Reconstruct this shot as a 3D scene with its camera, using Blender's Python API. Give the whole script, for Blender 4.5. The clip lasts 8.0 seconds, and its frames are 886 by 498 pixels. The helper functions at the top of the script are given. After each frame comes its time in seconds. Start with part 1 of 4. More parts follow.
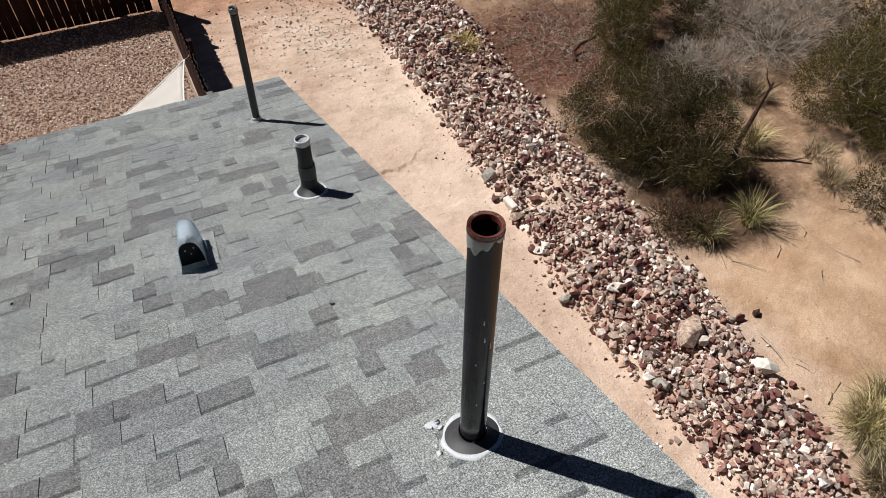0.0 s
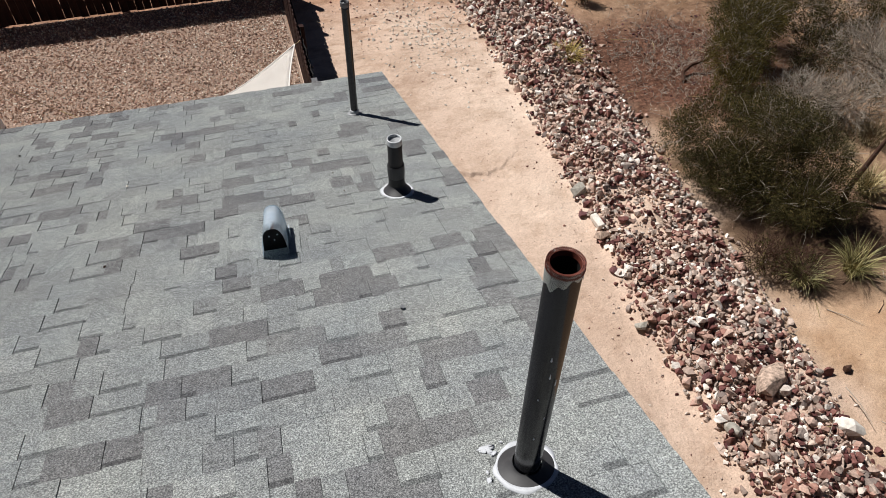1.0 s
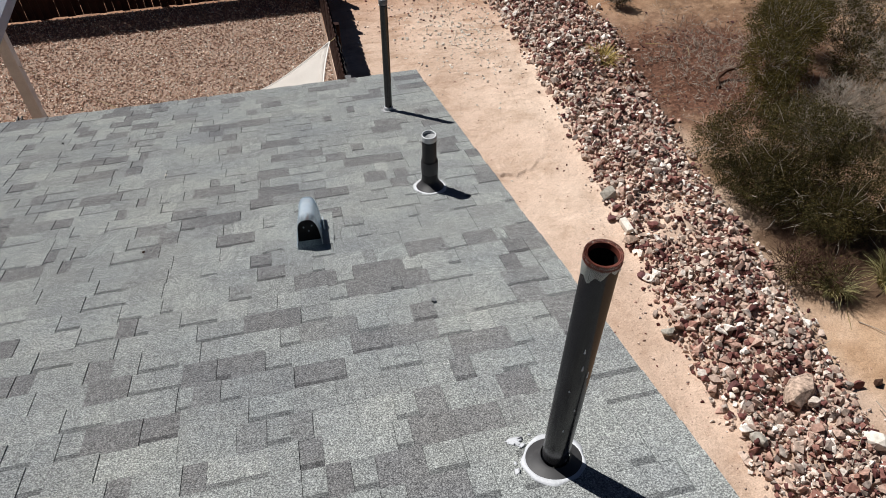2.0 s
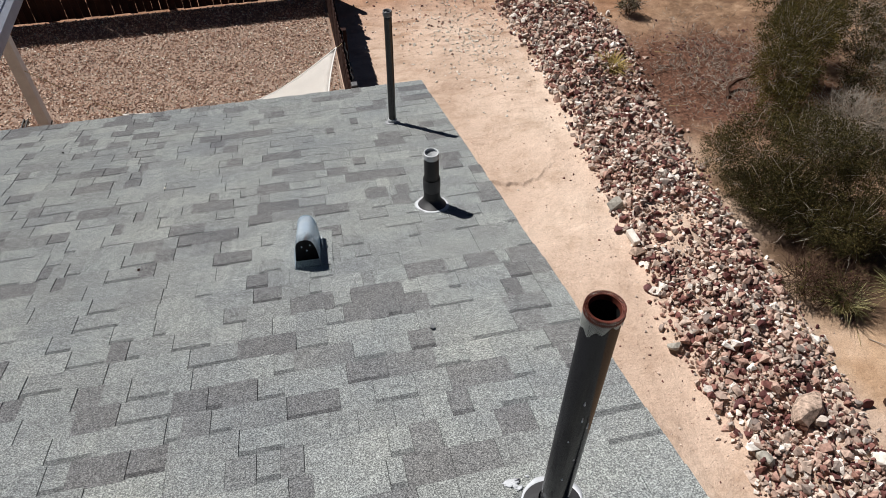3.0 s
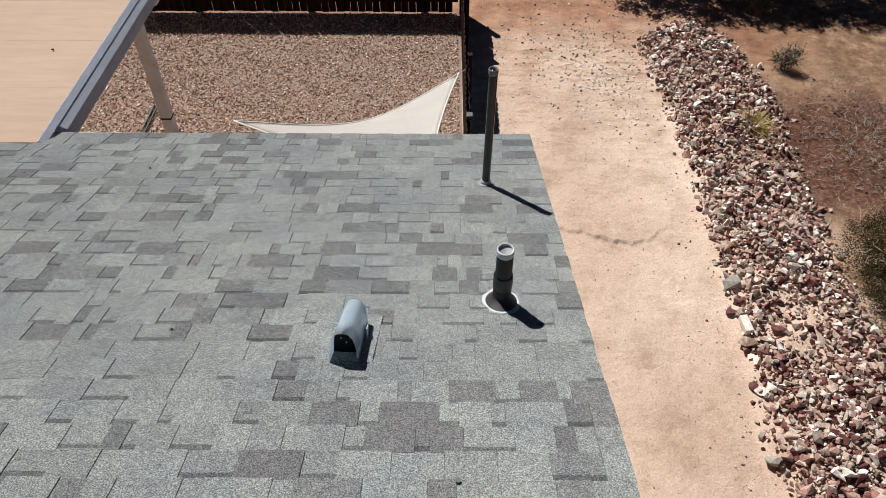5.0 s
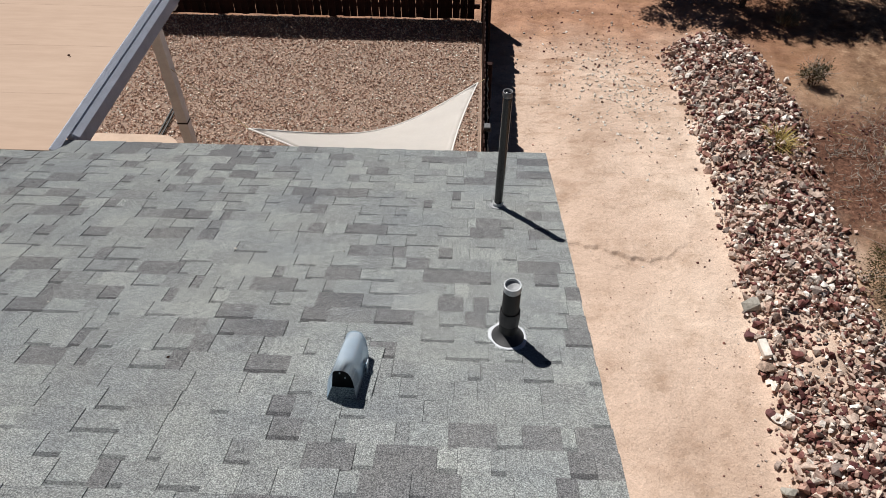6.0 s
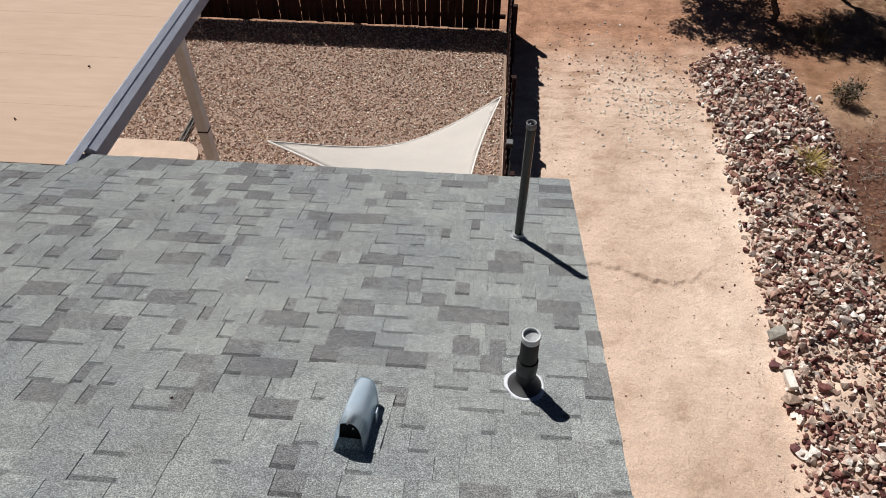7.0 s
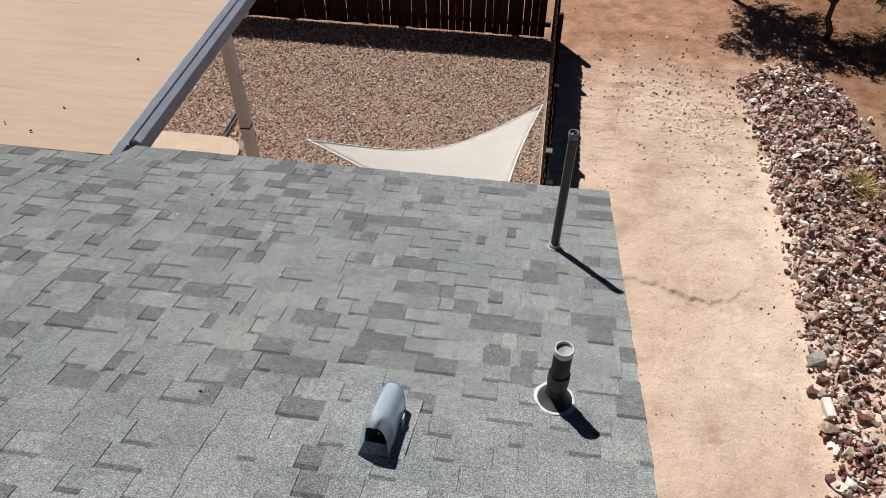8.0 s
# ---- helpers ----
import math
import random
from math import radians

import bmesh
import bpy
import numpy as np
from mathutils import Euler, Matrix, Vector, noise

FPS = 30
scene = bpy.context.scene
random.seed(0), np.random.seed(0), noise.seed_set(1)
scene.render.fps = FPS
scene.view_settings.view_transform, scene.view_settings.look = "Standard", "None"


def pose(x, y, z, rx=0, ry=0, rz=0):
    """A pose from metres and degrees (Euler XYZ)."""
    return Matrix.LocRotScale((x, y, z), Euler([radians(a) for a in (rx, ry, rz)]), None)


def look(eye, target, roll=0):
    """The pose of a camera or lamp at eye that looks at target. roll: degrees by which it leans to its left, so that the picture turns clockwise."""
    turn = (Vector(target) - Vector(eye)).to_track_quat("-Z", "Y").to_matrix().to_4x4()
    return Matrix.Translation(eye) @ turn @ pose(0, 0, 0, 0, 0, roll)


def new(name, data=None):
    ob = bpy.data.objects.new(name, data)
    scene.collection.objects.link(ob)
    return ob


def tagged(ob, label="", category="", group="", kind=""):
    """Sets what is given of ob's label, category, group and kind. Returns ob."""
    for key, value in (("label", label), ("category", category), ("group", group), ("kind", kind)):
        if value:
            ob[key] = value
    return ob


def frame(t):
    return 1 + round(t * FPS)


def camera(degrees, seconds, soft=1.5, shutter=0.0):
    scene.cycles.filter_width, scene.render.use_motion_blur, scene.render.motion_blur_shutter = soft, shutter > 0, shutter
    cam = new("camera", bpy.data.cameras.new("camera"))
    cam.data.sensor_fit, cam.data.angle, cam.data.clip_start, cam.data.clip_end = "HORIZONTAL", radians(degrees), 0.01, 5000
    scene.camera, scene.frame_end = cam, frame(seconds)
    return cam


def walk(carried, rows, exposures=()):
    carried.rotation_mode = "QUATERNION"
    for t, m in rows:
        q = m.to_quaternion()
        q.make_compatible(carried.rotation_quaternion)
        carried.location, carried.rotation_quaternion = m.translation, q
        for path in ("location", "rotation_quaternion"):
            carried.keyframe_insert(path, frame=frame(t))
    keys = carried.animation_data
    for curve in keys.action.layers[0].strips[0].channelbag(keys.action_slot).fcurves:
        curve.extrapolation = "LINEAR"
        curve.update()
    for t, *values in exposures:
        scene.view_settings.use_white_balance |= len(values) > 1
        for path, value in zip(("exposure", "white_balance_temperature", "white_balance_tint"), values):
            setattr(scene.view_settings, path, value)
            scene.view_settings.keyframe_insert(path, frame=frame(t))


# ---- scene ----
cam = camera(64.0, 8.0, soft=0.8)
# seconds, x, y, z, yaw, pitch, roll
ROWS = [
    (0.0, -0.038, -0.262, 7.030, -25.578, -46.725, -0.137),
    (0.5, -0.021, -0.236, 7.038, -20.152, -46.715, -0.274),
    (1.0, 0.001, -0.193, 7.039, -15.936, -46.731, -0.274),
    (1.5, -0.032, -0.224, 7.045, -13.917, -46.642, -0.275),
    (1.7, -0.046, -0.235, 7.043, -13.613, -46.653, -0.163),
    (2.8, -0.010, -0.149, 7.043, -12.506, -46.482, -0.067),
    (3.0, 0.017, -0.101, 7.054, -12.357, -46.507, -0.138),
    (3.5, 0.129, 0.116, 7.037, -9.820, -46.368, -0.069),
    (4.0, 0.230, 0.306, 7.045, -3.714, -46.274, -0.138),
    (4.5, 0.295, 0.463, 7.040, -3.533, -46.201, -0.069),
    (4.7, 0.314, 0.508, 7.040, -1.536, -46.002, -0.069),
    (5.8, 0.409, 0.738, 7.055, 1.882, -46.029, 0.033),
    (6.0, 0.407, 0.775, 7.067, 2.558, -45.985, -0.000),
    (6.5, 0.401, 0.913, 7.082, 4.374, -45.847, 0.070),
    (7.0, 0.406, 1.030, 7.100, 4.747, -45.872, 0.070),
    (7.5, 0.413, 1.089, 7.099, 2.327, -45.641, 0.210),
    (8.0, 0.390, 1.063, 7.073, 8.610, -45.450, -0.000),
]
walk(cam, [(t, pose(x, y, z, 90 + pitch, roll, yaw)) for t, x, y, z, yaw, pitch, roll in ROWS])

# ---- light: high sun from beyond the eave, clear sky ----
SUN_FROM = Vector((-0.606 * math.cos(radians(51)), 0.7955 * math.cos(radians(51)), math.sin(radians(51))))
sun = new("sun", bpy.data.lights.new("sun", "SUN"))
sun.data.energy, sun.data.angle, sun.data.color = 5.0, radians(0.53), (1.0, 0.97, 0.935)
sun.matrix_world = look(SUN_FROM * 60, (0, 0, 0))
world = bpy.data.worlds.new("sky")
world.use_nodes = True
scene.world = world
sky = world.node_tree.nodes.new("ShaderNodeTexSky")
sky.sky_type, sky.sun_disc = "NISHITA", False
sky.air_density, sky.dust_density = 0.21, 0.05
sky.sun_elevation, sky.sun_rotation = radians(51), math.atan2(SUN_FROM.x, SUN_FROM.y)
back = world.node_tree.nodes["Background"]
back.inputs["Strength"].default_value = 0.05
world.node_tree.links.new(sky.outputs[0], back.inputs["Color"])
scene.view_settings.exposure = 0.17


# ---- materials ----
def ramp_fill(ramp, stops):
    el = ramp.color_ramp.elements
    while len(el) > len(stops):
        el.remove(el[-1])
    while len(el) < len(stops):
        el.new(1.0)
    for e, (p, c) in zip(el, stops):
        e.position, e.color = p, (*c, 1)


class Mat:
    """A small wrapper to lay out nodes in a few lines."""

    def __init__(self, name, rough=0.8, metal=0.0):
        self.m = bpy.data.materials.new(name)
        self.m.use_nodes = True
        self.t = self.m.node_tree
        self.b = self.t.nodes["Principled BSDF"]
        self.b.inputs["Roughness"].default_value = rough
        self.b.inputs["Metallic"].default_value = metal
        self.b.inputs["Specular IOR Level"].default_value = 0.5 if rough < 0.7 else 0.15
        self.co = self.t.nodes.new("ShaderNodeTexCoord").outputs["Object"]

    def node(self, kind, **inputs):
        n = self.t.nodes.new(kind)
        for k, v in inputs.items():
            self.put(v, n.inputs[k.replace("_", " ")])
        return n

    def put(self, v, socket):
        if isinstance(v, bpy.types.NodeSocket):
            self.t.links.new(v, socket)
        else:
            socket.default_value = v

    def noise(self, scale, detail=4.0, rough=0.6, co=None):
        n = self.node("ShaderNodeTexNoise", Scale=scale, Detail=detail, Roughness=rough, Vector=co or self.co)
        return n.outputs["Fac"]

    def cells(self, scale, out="Distance", co=None, feature="F1"):
        n = self.t.nodes.new("ShaderNodeTexVoronoi")
        n.feature = feature
        self.put(scale, n.inputs["Scale"])
        self.put(co or self.co, n.inputs["Vector"])
        return n.outputs[out]

    def math(self, op, a, b=0.0):
        n = self.t.nodes.new("ShaderNodeMath")
        n.operation = op
        self.put(a, n.inputs[0])
        self.put(b, n.inputs[1])
        return n.outputs[0]

    def ramp(self, fac, stops):
        n = self.t.nodes.new("ShaderNodeValToRGB")
        ramp_fill(n, stops)
        self.put(fac, n.inputs[0])
        return n.outputs["Color"]

    def mix(self, fac, a, b, kind="MIX"):
        n = self.t.nodes.new("ShaderNodeMix")
        n.data_type, n.blend_type = "RGBA", kind
        self.put(fac, n.inputs[0])
        self.put(a if isinstance(a, bpy.types.NodeSocket) else (*a, 1), n.inputs[6])
        self.put(b if isinstance(b, bpy.types.NodeSocket) else (*b, 1), n.inputs[7])
        return n.outputs[2]

    def bump(self, height, strength=0.5, dist=0.01):
        n = self.node("ShaderNodeBump", Strength=strength, Distance=dist, Height=height)
        self.t.links.new(n.outputs[0], self.b.inputs["Normal"])
        return self

    def colour(self, c):
        self.put(c if isinstance(c, bpy.types.NodeSocket) else (*c, 1), self.b.inputs["Base Color"])
        return self

    def world_co(self):
        return self.t.nodes.new("ShaderNodeNewGeometry").outputs["Position"]

    def piece(self):
        """A random number for each piece, an object of its own or an island of a joined mesh."""
        a = self.t.nodes.new("ShaderNodeObjectInfo").outputs["Random"]
        b = self.t.nodes.new("ShaderNodeNewGeometry").outputs["Random Per Island"]
        return self.math("FRACT", self.math("ADD", a, b))


def shingle_material(name, dark):
    s = Mat(name, 0.9)
    s.b.inputs["Diffuse Roughness"].default_value = 0.6
    s.b.inputs["Specular IOR Level"].default_value = 0.05
    p = s.world_co()
    tone = s.ramp(s.piece(), [(0.0, (0.199, 0.202, 0.208)), (0.17, (0.222, 0.227, 0.232)), (0.24, (0.281, 0.296, 0.298)),
                              (0.6, (0.304, 0.322, 0.323)), (0.85, (0.323, 0.344, 0.343)), (1.0, (0.350, 0.367, 0.363))])
    grain = s.noise(165, 3, 0.85, p)
    speck = s.ramp(grain, [(0.34, (0.24, 0.24, 0.25)), (0.5, (0.95, 0.95, 0.95)), (0.63, (2.15, 2.15, 2.1))])
    c = s.mix(1.0, tone, speck, "MULTIPLY")
    blotch = s.ramp(s.noise(1.7, 5, 0.6, p), [(0.3, (0.86, 0.87, 0.9)), (0.7, (1.1, 1.08, 1.04))])
    c = s.mix(1.0, c, blotch, "MULTIPLY")
    mid = s.ramp(s.noise(28, 3, 0.6, p), [(0.3, (0.86, 0.86, 0.86)), (0.7, (1.12, 1.12, 1.12))])
    c = s.mix(1.0, c, mid, "MULTIPLY")
    if dark:
        c = s.mix(1.0, c, (0.56, 0.56, 0.57), "MULTIPLY")
    s.colour(c).bump(s.noise(330, 2, 0.7, p), 0.9, 0.006)
    return s.m


SHINGLE = shingle_material("shingle_granules", False)
SHINGLE_BAND = shingle_material("shingle_dark_band", True)


def dirt_material():
    s = Mat("decomposed_granite_dirt", 0.95)
    p = s.world_co()
    big = s.noise(0.35, 4, 0.55, p)
    base = s.ramp(big, [(0.35, (0.52, 0.39, 0.308)), (0.5, (0.6, 0.463, 0.375)), (0.65, (0.65, 0.52, 0.427))])
    # redder, darker soil on the far and brushy side
    xyz = s.node("ShaderNodeSeparateXYZ", Vector=p)
    edge = s.math("ADD", xyz.outputs["X"], s.math("MULTIPLY", s.math("SUBTRACT", s.noise(0.8, 5, 0.6, p), 0.5), 3.0))
    far = s.math("ADD", xyz.outputs["Y"], s.math("MULTIPLY", s.math("SUBTRACT", s.noise(0.6, 5, 0.6, p), 0.5), 4.0))
    red_x = s.ramp(s.math("MULTIPLY", s.math("SUBTRACT", edge, 5.0), 0.8), [(0.0, (0, 0, 0)), (1.0, (1, 1, 1))])
    red_y = s.ramp(s.math("MULTIPLY", s.math("SUBTRACT", far, 11.4), 0.36), [(0.0, (0, 0, 0)), (1.0, (1, 1, 1))])
    c = s.mix(red_x, base, s.ramp(s.noise(1.3, 5, 0.6, p), [(0.35, (0.4, 0.26, 0.165)), (0.65, (0.54, 0.385, 0.265))]))
    c = s.mix(s.math("MULTIPLY", red_y, 0.85), c, s.ramp(s.noise(2.6, 6, 0.65, p), [(0.35, (0.2, 0.085, 0.045)), (0.6, (0.4, 0.21, 0.125))]))
    # far right: darker red-brown soil, with the trees' shade painted into it
    shade_soil = s.math("MULTIPLY", red_y, s.ramp(s.math("MULTIPLY", s.math("SUBTRACT", edge, 4.6), 0.7), [(0.0, (0, 0, 0)), (1.0, (0.8, 0.8, 0.8))]))
    c = s.mix(shade_soil, c, s.ramp(s.noise(5, 6, 0.7, p), [(0.36, (0.085, 0.035, 0.02)), (0.62, (0.25, 0.125, 0.075))]))
    # brown trampled smears across the open dirt
    smear = s.node("ShaderNodeMapping", Vector=p)
    smear.inputs["Scale"].default_value = (0.8, 2.2, 1)
    trod = s.ramp(s.noise(1.6, 8, 0.72, smear.outputs[0]), [(0.5, (0, 0, 0)), (0.66, (1, 1, 1))])
    back = s.ramp(s.math("MULTIPLY", s.math("SUBTRACT", far, 8.2), 0.3), [(0.0, (0.1, 0.1, 0.1)), (1.0, (0.7, 0.7, 0.7))])
    c = s.mix(s.math("MULTIPLY", trod, back), c, (0.27, 0.155, 0.09))
    dry = s.math("MULTIPLY", s.ramp(s.math("SUBTRACT", edge, 6.7), [(0.0, (0, 0, 0)), (1.0, (1, 1, 1))]), s.ramp(s.math("MULTIPLY", s.math("SUBTRACT", far, 3.6), 0.7), [(0.0, (0, 0, 0)), (1.0, (0.75, 0.75, 0.75))]))
    c = s.mix(dry, c, s.ramp(s.noise(4.5, 7, 0.7, p), [(0.36, (0.09, 0.05, 0.032)), (0.52, (0.22, 0.14, 0.09)), (0.66, (0.4, 0.28, 0.19))]))
    # dark mulch patch of fallen litter behind the rocks
    d = s.node("ShaderNodeVectorMath", Vector=p)
    d.operation = "DISTANCE"
    d.inputs[1].default_value = (7.05, 9.5, 0)
    m = s.math("ADD", d.outputs["Value"], s.math("MULTIPLY", s.math("SUBTRACT", s.noise(1.4, 6, 0.65, p), 0.5), 2.2))
    patch = s.ramp(s.math("MULTIPLY", m, 0.27), [(0.38, (1, 1, 1)), (0.75, (0, 0, 0))])
    c = s.mix(s.math("MULTIPLY", patch, 0.95), c, s.ramp(s.noise(14, 6, 0.75, p), [(0.36, (0.045, 0.018, 0.012)), (0.5, (0.1, 0.044, 0.03)), (0.66, (0.21, 0.11, 0.075))]))
    # dark litter below the olive shrub; the shrub's shade is put into this colour too
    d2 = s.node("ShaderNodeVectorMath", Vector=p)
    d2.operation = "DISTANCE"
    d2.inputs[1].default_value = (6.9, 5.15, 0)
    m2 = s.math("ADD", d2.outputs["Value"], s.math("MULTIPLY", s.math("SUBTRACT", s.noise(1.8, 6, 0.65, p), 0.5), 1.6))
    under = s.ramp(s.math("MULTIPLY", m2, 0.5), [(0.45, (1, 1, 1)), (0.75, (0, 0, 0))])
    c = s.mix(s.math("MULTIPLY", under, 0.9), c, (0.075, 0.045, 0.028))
    grit = s.ramp(s.noise(42, 6, 0.8, p), [(0.3, (0.5, 0.46, 0.42)), (0.45, (0.98, 0.98, 0.98)), (0.7, (1.28, 1.26, 1.22))])
    c = s.mix(0.8, c, grit, "MULTIPLY")
    fine = s.ramp(s.noise(150, 3, 0.8, p), [(0.33, (0.62, 0.58, 0.55)), (0.48, (1.0, 1.0, 1.0)), (0.66, (1.3, 1.29, 1.27))])
    c = s.mix(0.8, c, fine, "MULTIPLY")
    stain = s.ramp(s.noise(1.5, 9, 0.68, p), [(0.3, (0.64, 0.575, 0.51)), (0.5, (0.98, 0.97, 0.96)), (0.66, (1.1, 1.1, 1.1))])
    c = s.mix(0.8, c, stain, "MULTIPLY")
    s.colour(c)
    h = s.math("ADD", s.math("MULTIPLY", s.noise(70, 5, 0.7, p), 0.4), s.noise(9, 5, 0.6, p))
    s.bump(h, 0.8, 0.032)
    return s.m


DIRT = dirt_material()


def stone_material(name, stops, scale, grain=0.25):
    s = Mat(name, 0.85)
    p = s.world_co()
    c = s.ramp(s.piece(), stops)
    v = s.ramp(s.noise(scale, 5, 0.65, p), [(0.3, (1 - grain * 1.4,) * 3), (0.7, (1 + grain,) * 3)])
    s.colour(s.mix(1.0, c, v, "MULTIPLY")).bump(s.noise(scale * 2, 4, 0.65, p), 0.4, 0.01)
    return s.m


ROCK = stone_material("quarried_rock", [(0.0, (0.08, 0.03, 0.03)), (0.16, (0.2, 0.085, 0.075)), (0.26, (0.35, 0.19, 0.15)), (0.42, (0.54, 0.38, 0.31)),
                                        (0.56, (0.36, 0.27, 0.225)), (0.7, (0.68, 0.54, 0.45)), (0.8, (0.2, 0.16, 0.145)), (0.88, (0.74, 0.65, 0.57)), (1.0, (0.88, 0.83, 0.77))], 22, 0.35)
PEBBLE = stone_material("landscape_gravel", [(0.0, (0.134, 0.084, 0.067)), (0.2, (0.358, 0.218, 0.168)), (0.45, (0.560, 0.375, 0.286)), (0.7, (0.728, 0.532, 0.414)),
                                             (0.88, (0.829, 0.706, 0.594)), (1.0, (0.850, 0.850, 0.784))], 40, 0.2)
PALE_ROCK = stone_material("pale_quartz_rock", [(0.0, (0.68, 0.62, 0.55)), (1.0, (0.76, 0.71, 0.64))], 14, 0.2)
TAN_ROCK = stone_material("tan_granite_boulder", [(0.0, (0.42, 0.31, 0.245)), (1.0, (0.48, 0.37, 0.3))], 24, 0.55)
GREY_ROCK = stone_material("grey_concrete_lump", [(0.0, (0.34, 0.32, 0.28)), (1.0, (0.42, 0.39, 0.34))], 30, 0.25)
PURPLE_ROCK = stone_material("maroon_rock", [(0.0, (0.10, 0.045, 0.05)), (1.0, (0.15, 0.07, 0.07))], 20, 0.3)
BED = stone_material("gravel_bed", [(0.0, (0.3, 0.21, 0.16)), (1.0, (0.32, 0.23, 0.18))], 45, 0.5)


def pipe_material(name, base, wear, rough, spots=0.62):
    s = Mat(name, rough)
    streak = s.node("ShaderNodeMapping", Vector=s.co)
    streak.inputs["Scale"].default_value = (22, 22, 2.2)
    w = s.ramp(s.noise(1.0, 6, 0.65, streak.outputs[0]), [(0.5, (0, 0, 0)), (0.8, (1, 1, 1))])
    c = s.mix(s.math("MULTIPLY", w, 0.6), base, wear)
    c = s.mix(s.ramp(s.noise(60, 4, 0.7), [(spots, (0, 0, 0)), (spots + 0.12, (0.5, 0.5, 0.5))]), c, wear)
    s.colour(c).bump(s.noise(40, 4, 0.6), 0.15, 0.003)
    return s.m


ABS = pipe_material("black_plastic_pipe", (0.005, 0.005, 0.007), (0.016, 0.017, 0.021), 0.2)
TAR = pipe_material("tarred_pipe", (0.008, 0.008, 0.009), (0.022, 0.022, 0.024), 0.6)
RUBBER = pipe_material("rubber_boot", (0.03, 0.03, 0.032), (0.075, 0.075, 0.078), 0.6)
INSIDE = pipe_material("pipe_inside", (0.008, 0.008, 0.008), (0.02, 0.017, 0.015), 0.85)


def plain(name, c, rough, metal=0.0, vary=0.12, scale=12.0, bump=0.15):
    s = Mat(name, rough, metal)
    a = s.ramp(s.noise(scale, 6, 0.62), [(0.3, tuple(v * (1 - vary) for v in c)), (0.7, tuple(v * (1 + vary) for v in c))])
    fine = s.ramp(s.noise(scale * 14, 3, 0.6), [(0.3, (1 - vary * 0.6,) * 3), (0.7, (1 + vary * 0.6,) * 3)])
    s.colour(s.mix(1.0, a, fine, "MULTIPLY")).bump(s.noise(scale * 6, 4, 0.6), bump, 0.004)
    return s.m


SEALANT = plain("white_sealant", (0.52, 0.54, 0.57), 0.6, 0, 0.12, 25, 0.5)
LEAD = plain("grey_lead_collar", (0.26, 0.27, 0.28), 0.6, 0.1, 0.15, 30, 0.3)
DARK_CAP = plain("dull_grey_cap", (0.12, 0.12, 0.125), 0.5, 0.2, 0.25, 40, 0.3)
GALV = plain("galvanised_sheet", (0.76, 0.87, 0.95), 0.18, 0.4, 0.04, 14, 0.015)
WORN_RIM = plain("worn_bright_lead", (0.46, 0.48, 0.49), 0.5, 0.2, 0.25, 40, 0.3)
MESH_WIRE = plain("rusty_wire", (0.14, 0.036, 0.022), 0.65, 0.3, 0.3, 60, 0.2)
SILVER_WIRE = plain("wire_screen", (0.5, 0.52, 0.5), 0.5, 0.6, 0.2, 60, 0.2)
BLACK_METAL = plain("black_iron", (0.02, 0.019, 0.019), 0.55, 0.5, 0.3, 20, 0.2)
FASCIA = plain("blue_grey_painted_metal", (0.58, 0.62, 0.71), 0.4, 0.0, 0.08, 6, 0.1)
POST_PAINT = plain("off_white_paint", (0.78, 0.76, 0.73), 0.65, 0, 0.1, 8, 0.2)
STUCCO = plain("beige_stucco", (0.58, 0.47, 0.37), 0.95, 0, 0.08, 60, 0.6)
CONCRETE = plain("tan_concrete", (0.52, 0.4, 0.315), 0.9, 0, 0.1, 5, 0.3)
SAIL = plain("cream_shade_cloth", (0.76, 0.73, 0.69), 0.85, 0, 0.035, 3, 0.1)
BARK = plain("weathered_bark", (0.12, 0.085, 0.06), 0.9, 0, 0.4, 25, 0.6)
DEAD_WOOD = plain("dark_dead_wood", (0.075, 0.04, 0.028), 0.9, 0, 0.4, 25, 0.6)
TWIG = plain("grey_dry_twigs", (0.36, 0.31, 0.26), 0.9, 0, 0.3, 10, 0.2)
FELT = plain("roof_deck_felt", (0.035, 0.035, 0.036), 0.95, 0, 0.2, 30, 0.2)


def membrane():
    s = Mat("tan_roof_coating", 0.8)
    p = s.world_co()
    c = s.ramp(s.noise(0.8, 5, 0.6, p), [(0.3, (0.45, 0.325, 0.245)), (0.7, (0.485, 0.36, 0.275))])
    brush = s.node("ShaderNodeMapping", Vector=p)
    brush.inputs["Scale"].default_value = (1.2, 9, 1)
    b = s.ramp(s.noise(2.0, 5, 0.6, brush.outputs[0]), [(0.35, (0.94, 0.93, 0.92)), (0.65, (1.03, 1.03, 1.03))])
    s.colour(s.mix(1.0, c, b, "MULTIPLY")).bump(s.noise(60, 4, 0.6, p), 0.2, 0.004)
    return s.m


MEMBRANE = membrane()


def wood_material():
    s = Mat("red_brown_stained_fence", 0.75)
    g = s.node("ShaderNodeMapping", Vector=s.co)
    g.inputs["Scale"].default_value = (30, 30, 2.5)
    c = s.ramp(s.noise(1.0, 6, 0.65, g.outputs[0]), [(0.3, (0.015, 0.007, 0.006)), (0.7, (0.042, 0.017, 0.013))])
    tone = s.ramp(s.piece(), [(0.0, (0.75, 0.75, 0.75)), (1.0, (1.2, 1.15, 1.1))])
    s.colour(s.mix(1.0, c, tone, "MULTIPLY")).bump(s.noise(1.5, 5, 0.6, g.outputs[0]), 0.3, 0.004)
    return s.m


FENCE_WOOD = wood_material()


